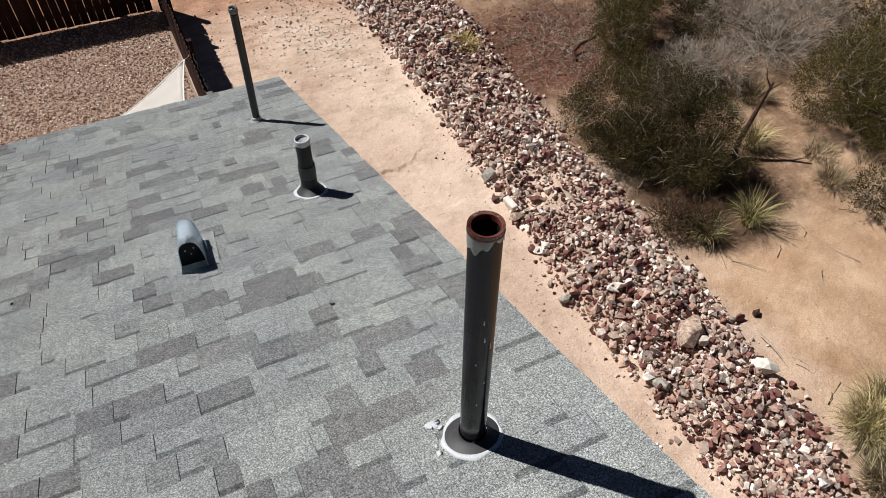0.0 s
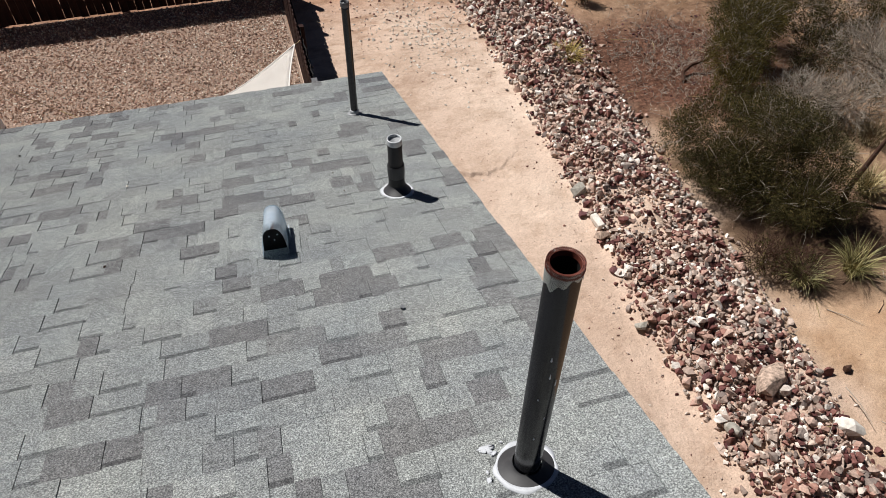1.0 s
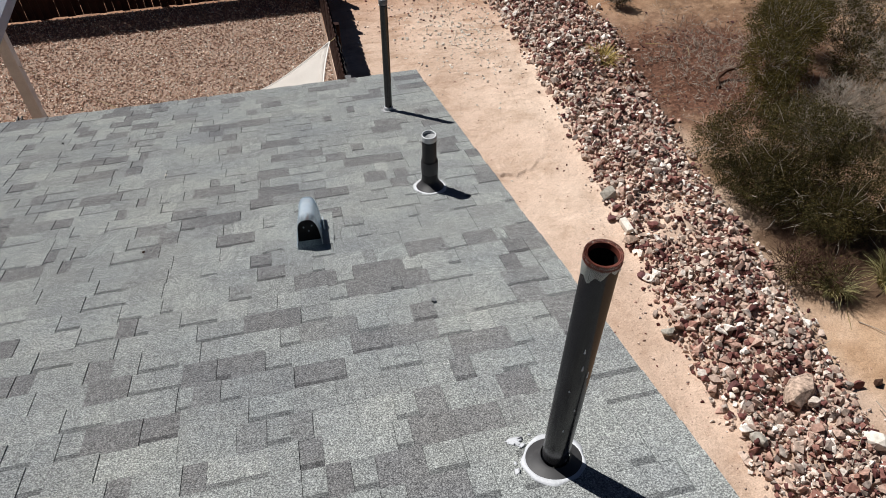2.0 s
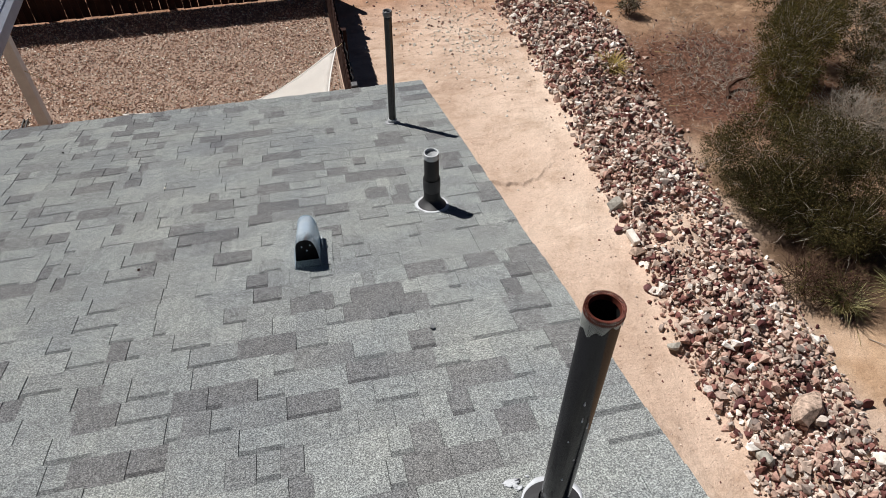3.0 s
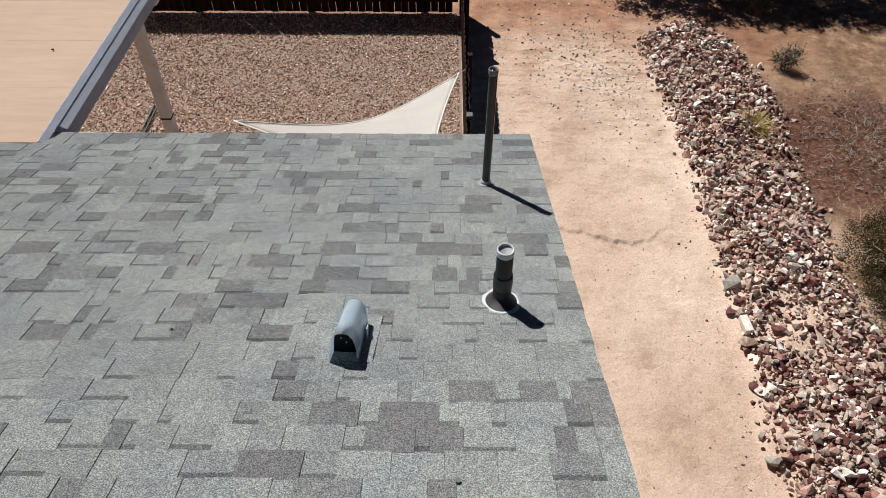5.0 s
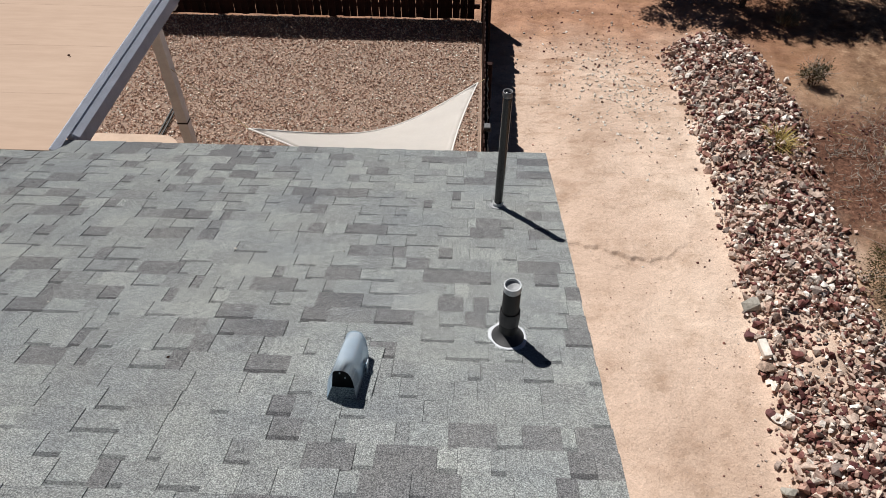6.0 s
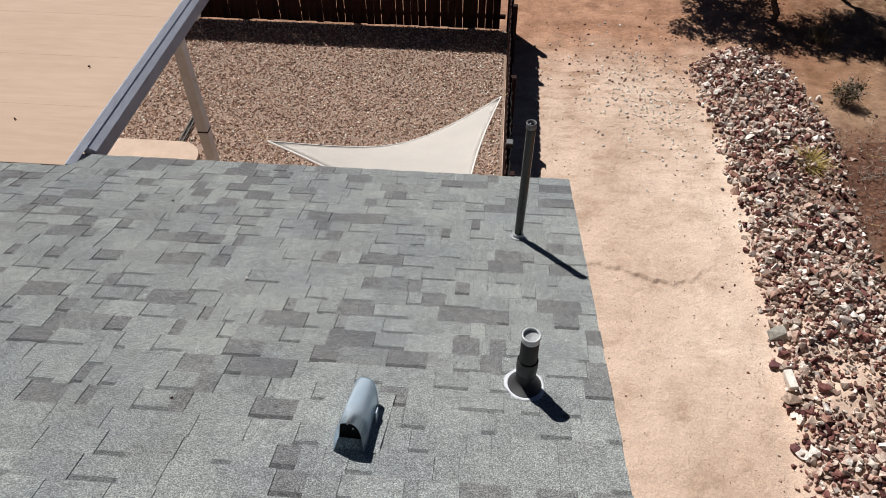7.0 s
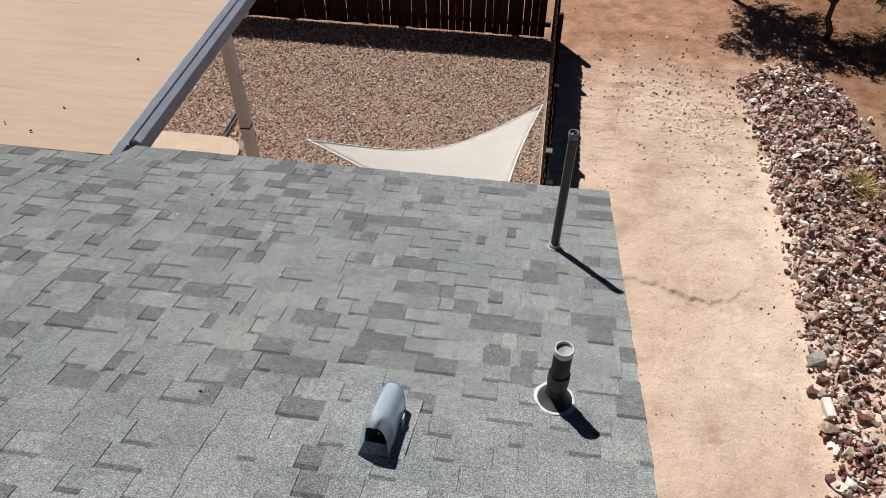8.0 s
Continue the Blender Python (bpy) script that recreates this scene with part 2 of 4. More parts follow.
def leaf_material(name, stops, rough=0.75):
    s = Mat(name, rough)
    c = s.ramp(s.t.nodes.new("ShaderNodeNewGeometry").outputs["Random Per Island"], stops)
    v = s.ramp(s.noise(2.2, 3, 0.5, s.world_co()), [(0.3, (0.75, 0.78, 0.75)), (0.7, (1.2, 1.15, 1.0))])
    s.colour(s.mix(1.0, c, v, "MULTIPLY"))
    return s.m


LEAF = leaf_material("olive_leaves", [(0.0, (0.022, 0.020, 0.006)), (0.4, (0.045, 0.039, 0.014)), (0.8, (0.079, 0.066, 0.024)), (1.0, (0.181, 0.139, 0.060))])
LEAF_YELLOW = leaf_material("yellow_green_leaves", [(0.0, (0.034, 0.030, 0.008)), (0.5, (0.077, 0.064, 0.018)), (1.0, (0.172, 0.131, 0.044))])
LEAF_GREY = leaf_material("grey_green_leaves", [(0.0, (0.045, 0.042, 0.026)), (0.5, (0.085, 0.075, 0.048)), (1.0, (0.19, 0.16, 0.11))])
LEAF_FRESH = leaf_material("fresh_green_leaves", [(0.0, (0.06, 0.11, 0.02)), (1.0, (0.16, 0.24, 0.05))])
STRAW = leaf_material("straw_blades", [(0.0, (0.24, 0.18, 0.09)), (0.5, (0.44, 0.35, 0.19)), (1.0, (0.64, 0.55, 0.36))], 0.7)
GOLD_BLADE = leaf_material("golden_blades", [(0.0, (0.22, 0.15, 0.04)), (0.5, (0.44, 0.32, 0.1)), (1.0, (0.62, 0.48, 0.2))], 0.7)
BLADE = leaf_material("green_yellow_blades", [(0.0, (0.09, 0.085, 0.03)), (0.5, (0.2, 0.18, 0.07)), (1.0, (0.44, 0.38, 0.2))], 0.65)
DRY_BLADE = leaf_material("grey_dry_blades", [(0.0, (0.12, 0.09, 0.055)), (0.5, (0.24, 0.185, 0.12)), (1.0, (0.4, 0.32, 0.22))], 0.75)


# ---- building helpers ----
def raw(name, verts, faces, mat, smooth=False):
    """A mesh from arrays that a function made."""
    me = bpy.data.meshes.new(name)
    me.from_pydata(verts if isinstance(verts, list) else verts.tolist(), [], faces if isinstance(faces, list) else faces.tolist())
    for m in mat if isinstance(mat, (list, tuple)) else (mat,):
        me.materials.append(m)
    if smooth:
        me.polygons.foreach_set("use_smooth", [True] * len(me.polygons))
    me.update()
    return me


def part(name, bm, mat, parent=None, label="", m=None, smooth=False):
    me = bpy.data.meshes.new(name)
    bm.to_mesh(me)
    bm.free()
    for k in mat if isinstance(mat, (list, tuple)) else (mat,):
        me.materials.append(k)
    if smooth:
        me.polygons.foreach_set("use_smooth", [True] * len(me.polygons))
    ob = new(name, me)
    ob.parent = parent
    if m is not None:
        ob.matrix_basis = m
    if label:
        tagged(ob, label)
    return ob


def empty(name, m, label="", category="", group="", kind=""):
    ob = new(name)
    ob.matrix_basis = m
    return tagged(ob, label, category, group, kind)


def box(x0, x1, y0, y1, z0, z1, bevel=0.0):
    bm = bmesh.new()
    bmesh.ops.create_cube(bm, size=1)
    for v in bm.verts:
        v.co = Vector((x0 if v.co.x < 0 else x1, y0 if v.co.y < 0 else y1, z0 if v.co.z < 0 else z1))
    if bevel:
        bmesh.ops.bevel(bm, geom=bm.edges[:], offset=bevel, segments=2, affect="EDGES", profile=0.5)
    return bm


def lathe(profile, seg=40, close=False):
    """A turned shape about z from (radius, height) pairs."""
    bm = bmesh.new()
    rings = [[bm.verts.new((r * math.cos(2 * math.pi * k / seg), r * math.sin(2 * math.pi * k / seg), z)) for k in range(seg)] for r, z in profile]
    for a, b in zip(rings, rings[1:] + ([rings[0]] if close else [])):
        for k in range(seg):
            bm.faces.new((a[k], a[(k + 1) % seg], b[(k + 1) % seg], b[k]))
    bmesh.ops.recalc_face_normals(bm, faces=bm.faces[:])
    return bm


def tube(bm, points, radii, seg=7):
    """Adds a tapered limb along points to bm."""
    rings = []
    for i, p in enumerate(points):
        p = Vector(p)
        d = (Vector(points[min(i + 1, len(points) - 1)]) - Vector(points[max(i - 1, 0)])).normalized()
        u = d.orthogonal().normalized()
        w = d.cross(u)
        rings.append([bm.verts.new(p + radii[i] * (math.cos(2 * math.pi * k / seg) * u + math.sin(2 * math.pi * k / seg) * w)) for k in range(seg)])
    for a, b in zip(rings, rings[1:]):
        # line the rings up so that the limb does not twist
        s = min(range(seg), key=lambda q: (b[q].co - a[0].co).length)
        for k in range(seg):
            bm.faces.new((a[k], a[(k + 1) % seg], b[(k + 1 + s) % seg], b[(k + s) % seg]))
    bm.faces.new(rings[-1])
    bm.faces.new(rings[0][::-1])
    return bm


# ---- the roof's plane ----
SLOPE = math.atan(0.3221)
EAVE_Y, EAVE_Z, RAKE_X = 5.67, 3.22, 1.08
ROOF = pose(0, EAVE_Y, EAVE_Z, -math.degrees(SLOPE), 0, 0)  # local y runs down the slope, z stands on it


def roof_z(y):
    return EAVE_Z + math.tan(SLOPE) * (EAVE_Y - y)


def on_roof(x, y, lift=0.0):
    return Vector((x, y, roof_z(y))) + lift * Vector((0, math.sin(SLOPE), math.cos(SLOPE)))


# ---- ground: one sheet to the horizon ----
def ground_lines(lo, hi, step, reach, fine):
    a = list(np.arange(lo, fine[0], step)) + list(np.arange(fine[0], fine[1], 0.025)) + list(np.arange(fine[1], hi, step))
    grow, left, right = step, [], []
    while a[0] - sum(left) > -reach or a[-1] + sum(right) < reach:
        grow *= 1.5
        left.append(grow), right.append(grow)
    return np.array([a[0] - s for s in np.cumsum(left)][::-1] + a + [a[-1] + s for s in np.cumsum(right)])


def bank_left(y):
    return np.interp(y, [-4, 1.5, 2.7, 4, 5, 5.9, 6.7, 7.8, 9.4, 10.9, 12, 12.9, 13.6], [4.12, 4.0, 3.94, 3.88, 3.95, 4.04, 4.03, 4.05, 4.12, 4.1, 4.05, 3.98, 4.8])


def bank_right(y):
    return np.interp(y, [-4, 0.8, 1.5, 3, 4.2, 5.3, 7, 8.7, 10.7, 12.3, 13.2, 13.6], [4.9, 5.15, 5.35, 5.45, 5.6, 5.6, 5.6, 5.7, 6.0, 5.9, 5.7, 5.0])


def wave(x, y, rng):
    h = np.zeros_like(x)
    for k in range(26):
        f = 0.25 * 1.22 ** k
        a, p = rng.uniform(0, math.tau), rng.uniform(0, math.tau)
        h += np.sin(f * (x * math.cos(a) + y * math.sin(a)) * 2 + p + 1.3 * np.sin(f * 0.7 * (y * math.cos(a) - x * math.sin(a)))) * 0.011 / (f ** 0.75)
    return h


def ground_height(x, y):
    rng = np.random.default_rng(4)
    h = np.clip(wave(x, y, rng), -0.09, 0.09) * 0.32
    mid, half = (bank_left(y) + bank_right(y)) / 2, (bank_right(y) - bank_left(y)) / 2
    berm = 0.15 * np.clip(1 - ((x - mid) / (half + 0.15)) ** 2, 0, 1) * np.clip((13.9 - y) / 0.8, 0, 1)
    berm = berm * (1 + 0.5 * np.sin(x * 6.3 + 1.4 * np.sin(y * 2.7)) * np.sin(y * 5.1 + 1.2 * np.sin(x * 3.9)))
    rough = np.clip((x - 5.6) / 1.2, 0, 1)
    h = h * (1 + 2.2 * rough) + berm
    h += 0.18 * np.clip((4.6 - y) / 1.5, 0, 1) * np.clip((3.5 - x) / 0.7, 0, 1)
    # ledge that runoff has cut in the dirt
    yl = np.interp(x, [1.4, 1.87, 2.27, 2.63, 2.95, 3.2, 3.54, 3.8], [7.8, 7.78, 7.69, 7.55, 7.5, 7.59, 7.89, 8.2]) + 0.018 * np.sin(x * 23) + 0.012 * np.sin(x * 51)
    cut = np.clip((x - 1.4) * 3, 0, 1) * np.clip((3.7 - x) * 1.6, 0, 1) * (0.8 + 0.2 * np.sin(x * 5.3 + 0.6))
    h += 0.022 * cut * np.tanh((y - yl) * 90) * np.exp(-abs(y - yl) * 2.2)
    h += 0.009 * np.clip((x - 1.8) * 2, 0, 1) * np.clip((3.0 - x) * 2, 0, 1) * np.tanh((y - yl + 0.22 + 0.05 * np.sin(x * 6)) * 90) * np.exp(-abs(y - yl + 0.22) * 9)
    # shallow ruts along the house
    h += 0.012 * np.sin((x - 1.9) * 4.2 + 0.5 * np.sin(y * 0.9)) * np.clip((x - 1.2) * 2, 0, 1) * np.clip((3.9 - x) * 2, 0, 1)
    h = np.where((x < 0.55) & (y > -12) & (y < 14.1), h * 0.15 - 0.03, h)
    return h


gx, gy = ground_lines(-8.0, 13.0, 0.09, 400, (1.4, 3.8)), ground_lines(0.0, 18.0, 0.09, 400, (7.3, 8.2))
GX, GY = np.meshgrid(gx, gy)
GZ = ground_height(GX, GY)
nx, ny = len(gx), len(gy)
ids = np.arange(nx * ny).reshape(ny, nx)
gfaces = np.stack([ids[:-1, :-1], ids[:-1, 1:], ids[1:, 1:], ids[1:, :-1]], -1).reshape(-1, 4)
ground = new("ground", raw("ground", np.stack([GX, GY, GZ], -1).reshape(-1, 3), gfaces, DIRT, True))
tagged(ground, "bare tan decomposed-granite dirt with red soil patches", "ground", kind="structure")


# ---- stones ----
def rock_shape(seed, flat=0.7, points=10):
    """An angular lump: the hull of a few points on a squashed ball, about 1 across."""
    r = random.Random(seed)
    bm = bmesh.new()
    s = (r.uniform(0.44, 0.58), r.uniform(0.38, 0.5), r.uniform(0.3, 0.42) * flat / 0.7)
    for _ in range(points):
        v = Vector((r.gauss(0, 1), r.gauss(0, 1), r.gauss(0, 1))).normalized() * r.uniform(0.88, 1.08)
        bm.verts.new((v.x * s[0], v.y * s[1], v.z * s[2]))
    out = bmesh.ops.convex_hull(bm, input=bm.verts[:])
    bmesh.ops.delete(bm, geom=[g for g in out["geom_interior"] if isinstance(g, bmesh.types.BMVert)], context="VERTS")
    bmesh.ops.recalc_face_normals(bm, faces=bm.faces[:])
    return bm


def shape_arrays(bm):
    bm.verts.index_update()
    v = np.array([tuple(q.co) for q in bm.verts])
    f = np.array([[q.index for q in fc.verts] for fc in bm.faces])
    bm.free()
    return v, f


def scatter(name, shapes, places, mat):
    """Joins many copies of a few shapes, each at (x, y, z, size, turn matrix), into one mesh."""
    vs, fs, n = [], [], 0
    for k, (p, size, turn) in enumerate(places):
        v, f = shapes[k % len(shapes)]
        vs.append(v * size @ turn.T + p)
        fs.append(f + n)
        n += len(v)
    return raw(name, np.concatenate(vs), np.concatenate(fs), mat)


def any_turn(rng):
    q = rng.normal(size=4)
    w, x, y, z = q / np.linalg.norm(q)
    return np.array([[1 - 2 * (y * y + z * z), 2 * (x * y - w * z), 2 * (x * z + w * y)],
                     [2 * (x * y + w * z), 1 - 2 * (x * x + z * z), 2 * (y * z - w * x)],
                     [2 * (x * z - w * y), 2 * (y * z + w * x), 1 - 2 * (x * x + y * y)]])


ROCK_SHAPES = [shape_arrays(rock_shape(40 + k)) for k in range(16)]
rng = np.random.default_rng(7)
bank = empty("rock_bank", pose(4.8, 6, 0), "long low bank of broken pink, maroon and cream quarry rock", "rocks", kind="structure")
places = []
for layer, (step, lift) in enumerate(((0.06, 0.0), (0.063, 0.03), (0.08, 0.06))):
    for y in np.arange(-3.0, 13.65, step):
        for x in np.arange(3.5, 6.5, step):
            px, py = x + rng.uniform(-0.5, 0.5) * step * 1.1, y + rng.uniform(-0.5, 0.5) * step * 1.1
            l, r = bank_left(py) + rng.normal() * 0.07, bank_right(py) + rng.normal() * 0.1
            inset = 0.1 * layer
            if not l + inset < px < r - inset:
                continue
            bare = math.hypot((px - 4.75) / 0.45, (py - 6.0) / 0.55) < 1 or math.hypot((px - 5.6) / 0.5, (py - 9.6) / 0.9) < 1
            hollow_spot = math.sin(px * 8.3 + 1.7 * math.sin(py * 3.3)) * math.sin(py * 7.1 + 1.5 * math.sin(px * 5.0)) > 0.45
            if rng.random() < (0.5 if bare else 0.08) + 0.14 * layer + (0.4 if hollow_spot and layer else 0.0):
                continue
            size = min(0.19, 0.042 + 0.036 * rng.gamma(2.0, 0.66)) * (0.85 if bare else 1.0)
            z = float(ground_height(np.array([px]), np.array([py]))[0]) + lift + size * 0.16
            places.append((np.array([px, py, z]), size, any_turn(rng) if rng.random() < 0.6 else np.array(Euler((rng.normal() * 0.3, rng.normal() * 0.3, rng.uniform(0, 6.3))).to_matrix())))
for _ in range(1500):
    y = rng.uniform(-1, 13.5)
    x = rng.uniform(bank_left(y) - 0.08, bank_right(y) + 0.1)
    size = rng.uniform(0.03, 0.07)
    places.append((np.array([x, y, float(ground_height(np.array([x]), np.array([y]))[0]) + rng.uniform(0.01, 0.09)]), size, any_turn(rng)))
# stray stones that have rolled off
strays, rubble = [], []
for _ in range(420):
    y = rng.uniform(1, 15.5)
    side = rng.random()
    x = bank_left(y) - abs(rng.normal()) * (0.35 if y < 10 else 0.8) if side < 0.72 else bank_right(y) + abs(rng.normal()) * 0.5
    size = 0.014 + 0.045 * rng.random() ** 4
    strays.append((np.array([x, y, float(ground_height(np.array([x]), np.array([y]))[0]) + size * 0.1]), size, any_turn(rng)))
for _ in range(1100):
    x, y = rng.uniform(1.2, 12), rng.uniform(2, 17)
    size = 0.008 + 0.03 * rng.random() ** 5
    strays.append((np.array([x, y, float(ground_height(np.array([x]), np.array([y]))[0]) + size * 0.1]), size, any_turn(rng)))
for _ in range(1500):
    x, y = rng.uniform(1.2, 4.1), rng.uniform(1.5, 13.5)
    size = 0.007 + 0.026 * rng.random() ** 4
    strays.append((np.array([x, y, float(ground_height(np.array([x]), np.array([y]))[0]) + size * 0.1]), size, any_turn(rng)))
for _ in range(700):
    x, y = 3.0 + rng.normal() * 1.3, 13.3 + rng.normal() * 1.1
    size = 0.014 + 0.06 * rng.random() ** 3
    strays.append((np.array([x, y, float(ground_height(np.array([x]), np.array([y]))[0]) + size * 0.1]), size, any_turn(rng)))
for _ in range(1300):
    x, y = 3.1 + rng.normal() * 0.62, 11.7 + rng.normal() * 0.8
    size = 0.014 + 0.062 * rng.random() ** 3
    rubble.append((np.array([x, y, float(ground_height(np.array([x]), np.array([y]))[0]) + size * 0.06]), size, any_turn(rng)))
near = [i for i, (p, s, _) in enumerate(places) if 2.3 < p[1] < 6.6 and p[0] < 5.1 and s > 0.1][:300]
chosen = set(near)
rest = new("rock_pile", scatter("rock_pile", ROCK_SHAPES, [q for i, q in enumerate(places) if i not in chosen], ROCK))
rest.parent, rest.matrix_parent_inverse = bank, bank.matrix_basis.inverted()
tagged(rest, "heaped broken pink and maroon rock", kind="stuff")
tagged(new("loose_stones", scatter("loose_stones", ROCK_SHAPES, strays, ROCK)), "small loose stones strewn over the dirt", "stones", kind="stuff")

tagged(new("rubble", scatter("rubble", ROCK_SHAPES, rubble, PALE_ROCK)), "scatter of pale rubble on the dirt", "stones", kind="stuff")

clods = []
for _ in range(420):
    x, y = 7.3 + rng.normal() * 0.85, 9.7 + rng.normal() * 0.95
    if x > bank_right(y):
        size = 0.014 + 0.07 * rng.random() ** 4
        clods.append((np.array([x, y, float(ground_height(np.array([x]), np.array([y]))[0]) + size * 0.1]), size, any_turn(rng)))
tagged(new("dirt_clods", scatter("dirt_clods", ROCK_SHAPES, clods, PURPLE_ROCK)), "dark clods strewn over red-brown mulch", "clods", kind="stuff")

# ---- gravel yard ----
bed_bm = box(-9.0, 0.6, 5.0, 14.0, -0.06, 0.004)
bed = part("gravel_bed", bed_bm, BED)
tagged(bed, "bed of tan and brown landscape gravel", "gravel", kind="structure")
CHIP_SHAPES = [shape_arrays(rock_shape(200 + k, 0.7, 7)) for k in range(8)]
chips = []
rng = np.random.default_rng(11)
for _ in range(43000):
    y = rng.uniform(7.2, 14.0)
    x = rng.uniform(-6.3, 0.55)
    if x < -4.2 and y < 9.9:
        continue
    size = rng.uniform(0.028, 0.058)
    chips.append((np.array([x, y, 0.006 + rng.uniform(0, 0.012)]), size, any_turn(rng)))
tagged(new("gravel", scatter("gravel", CHIP_SHAPES, chips, PEBBLE)), "tan and brown pea gravel covering the fenced yard", "gravel", kind="stuff")

# ---- the house ----
RIDGE_Y = -3.2
roof = empty("roof", ROOF, "grey laminated asphalt shingle roof with a pale green cast", "roof", kind="structure")
deep = (EAVE_Y - RIDGE_Y) / math.cos(SLOPE)
part("roof_deck", box(-11.5, RAKE_X - 0.012, -deep, -0.012, -0.14, 0.0), FELT, roof)
part("drip_edge", box(RAKE_X - 0.012, RAKE_X - 0.005, -deep, -0.002, -0.11, 0.0), FELT, roof)
far_side = new("roof_far_side", raw("roof_far_side", [(-11.5, RIDGE_Y, roof_z(RIDGE_Y)), (RAKE_X, RIDGE_Y, roof_z(RIDGE_Y)), (RAKE_X, -12.0, EAVE_Z), (-11.5, -12.0, EAVE_Z),
                                                      (-11.5, RIDGE_Y, roof_z(RIDGE_Y) - 0.14), (RAKE_X, RIDGE_Y, roof_z(RIDGE_Y) - 0.14), (RAKE_X, -12.0, EAVE_Z - 0.14), (-11.5, -12.0, EAVE_Z - 0.14)],
                                    [(0, 3, 2, 1), (4, 5, 6, 7), (0, 1, 5, 4), (1, 2, 6, 5), (2, 3, 7, 6), (3, 0, 4, 7)], SHINGLE))
tagged(far_side, "grey shingle slope on the other side of the ridge", "roof", kind="structure")
house_wall = empty("house_wall", pose(0, 0, 0), "beige stucco house wall", "wall", kind="structure")
part("wall_north", box(-11.2, 0.7, 5.05, 5.25, -0.1, 3.1), STUCCO, house_wall)
part("wall_south", box(-11.2, 0.7, -11.7, -11.5, -0.1, 3.1), STUCCO, house_wall)
part("wall_east", box(0.5, 0.7, -11.5, 5.05, -0.1, 3.1), STUCCO, house_wall)
part("wall_west", box(-11.2, -11.0, -11.5, 5.05, -0.1, 3.1), STUCCO, house_wall)

# ---- patio cover over the eave ----
PATIO_Z, PATIO_X = 3.315, -3.15
patio = empty("patio_cover", pose(0, 0, 0), "flat tan coated patio roof with a blue-grey metal edge", "patio roof", kind="structure")
part("roof_sheet", box(-11.5, PATIO_X, 5.41, 9.75, PATIO_Z - 0.05, PATIO_Z, 0.006), MEMBRANE, patio)
for k, y in enumerate((6.25, 7.1, 7.95, 8.8)):
    part("seam", box(-11.5, PATIO_X - 0.02, y, y + 0.035, PATIO_Z - 0.01, PATIO_Z + 0.0008, 0.0003), MEMBRANE, patio)


def edge_profile(bm, pts, y0, y1):
    """A bent sheet-metal strip that runs along y, from (x, z) pairs, 3 mm thick."""
    a = [bm.verts.new((x, y0, z)) for x, z in pts]
    b = [bm.verts.new((x, y1, z)) for x, z in pts]
    for k in range(len(pts) - 1):
        bm.faces.new((a[k], a[k + 1], b[k + 1], b[k]))
    bmesh.ops.solidify(bm, geom=bm.faces[:], thickness=0.003)
    return bm


part("metal_edge", edge_profile(bmesh.new(), [(PATIO_X - 0.012, PATIO_Z + 0.004), (PATIO_X + 0.004, PATIO_Z + 0.008), (PATIO_X + 0.055, PATIO_Z - 0.024)], 5.42, 9.78), FASCIA, patio, "blue-grey folded metal drip edge")
part("gutter_face", edge_profile(bmesh.new(), [(PATIO_X + 0.05, PATIO_Z - 0.03), (PATIO_X + 0.058, PATIO_Z - 0.036), (PATIO_X + 0.115, PATIO_Z - 0.076), (PATIO_X + 0.118, PATIO_Z - 0.205), (PATIO_X + 0.07, PATIO_Z - 0.208)], 5.7, 9.78),
     FASCIA, patio, "blue-grey folded metal roof edge")
part("fascia_board", box(PATIO_X - 0.02, PATIO_X + 0.046, 5.72, 9.75, PATIO_Z - 0.2, PATIO_Z - 0.052, 0.004), FASCIA, patio)
part("ceiling_board", box(-11.4, PATIO_X - 0.03, 5.72, 9.7, PATIO_Z - 0.09, PATIO_Z - 0.055), POST_PAINT, patio)
part("cross_beam", box(-11.3, -3.22, 8.72, 8.86, 2.86, 3.22, 0.008), POST_PAINT, patio, "off-white painted beam end")

post = empty("patio_post", pose(-3.58, 8.79, 0), "off-white painted square timber post with a dark strap", "post")
part("shaft", box(-0.07, 0.07, -0.07, 0.07, 0, 2.862, 0.008), POST_PAINT, post)
part("strap", box(-0.075, 0.075, -0.075, 0.075, 1.17, 1.195, 0.003), BLACK_METAL, post, "dark metal strap")
part("base_trim", box(-0.085, 0.085, -0.085, 0.085, 0, 0.1, 0.006), POST_PAINT, post)


def slab():
    bm = bmesh.new()
    pts = [(-11.0, 5.3), (-4.2, 5.3)] + [(-4.6 + 0.4 * math.cos(a), 9.5 + 0.4 * math.sin(a)) for a in np.linspace(0, math.pi / 2, 9)] + [(-11.0, 9.9)]
    f = bm.faces.new([bm.verts.new((x, y, 0.075)) for x, y in pts])
    out = bmesh.ops.extrude_face_region(bm, geom=[f])
    bmesh.ops.translate(bm, vec=(0, 0, -0.12), verts=[v for v in out["geom"] if isinstance(v, bmesh.types.BMVert)])
    bmesh.ops.recalc_face_normals(bm, faces=bm.faces[:])
    return bm


tagged(part("patio_slab", slab(), CONCRETE), "tan concrete patio slab with a rounded corner", "patio", kind="structure")

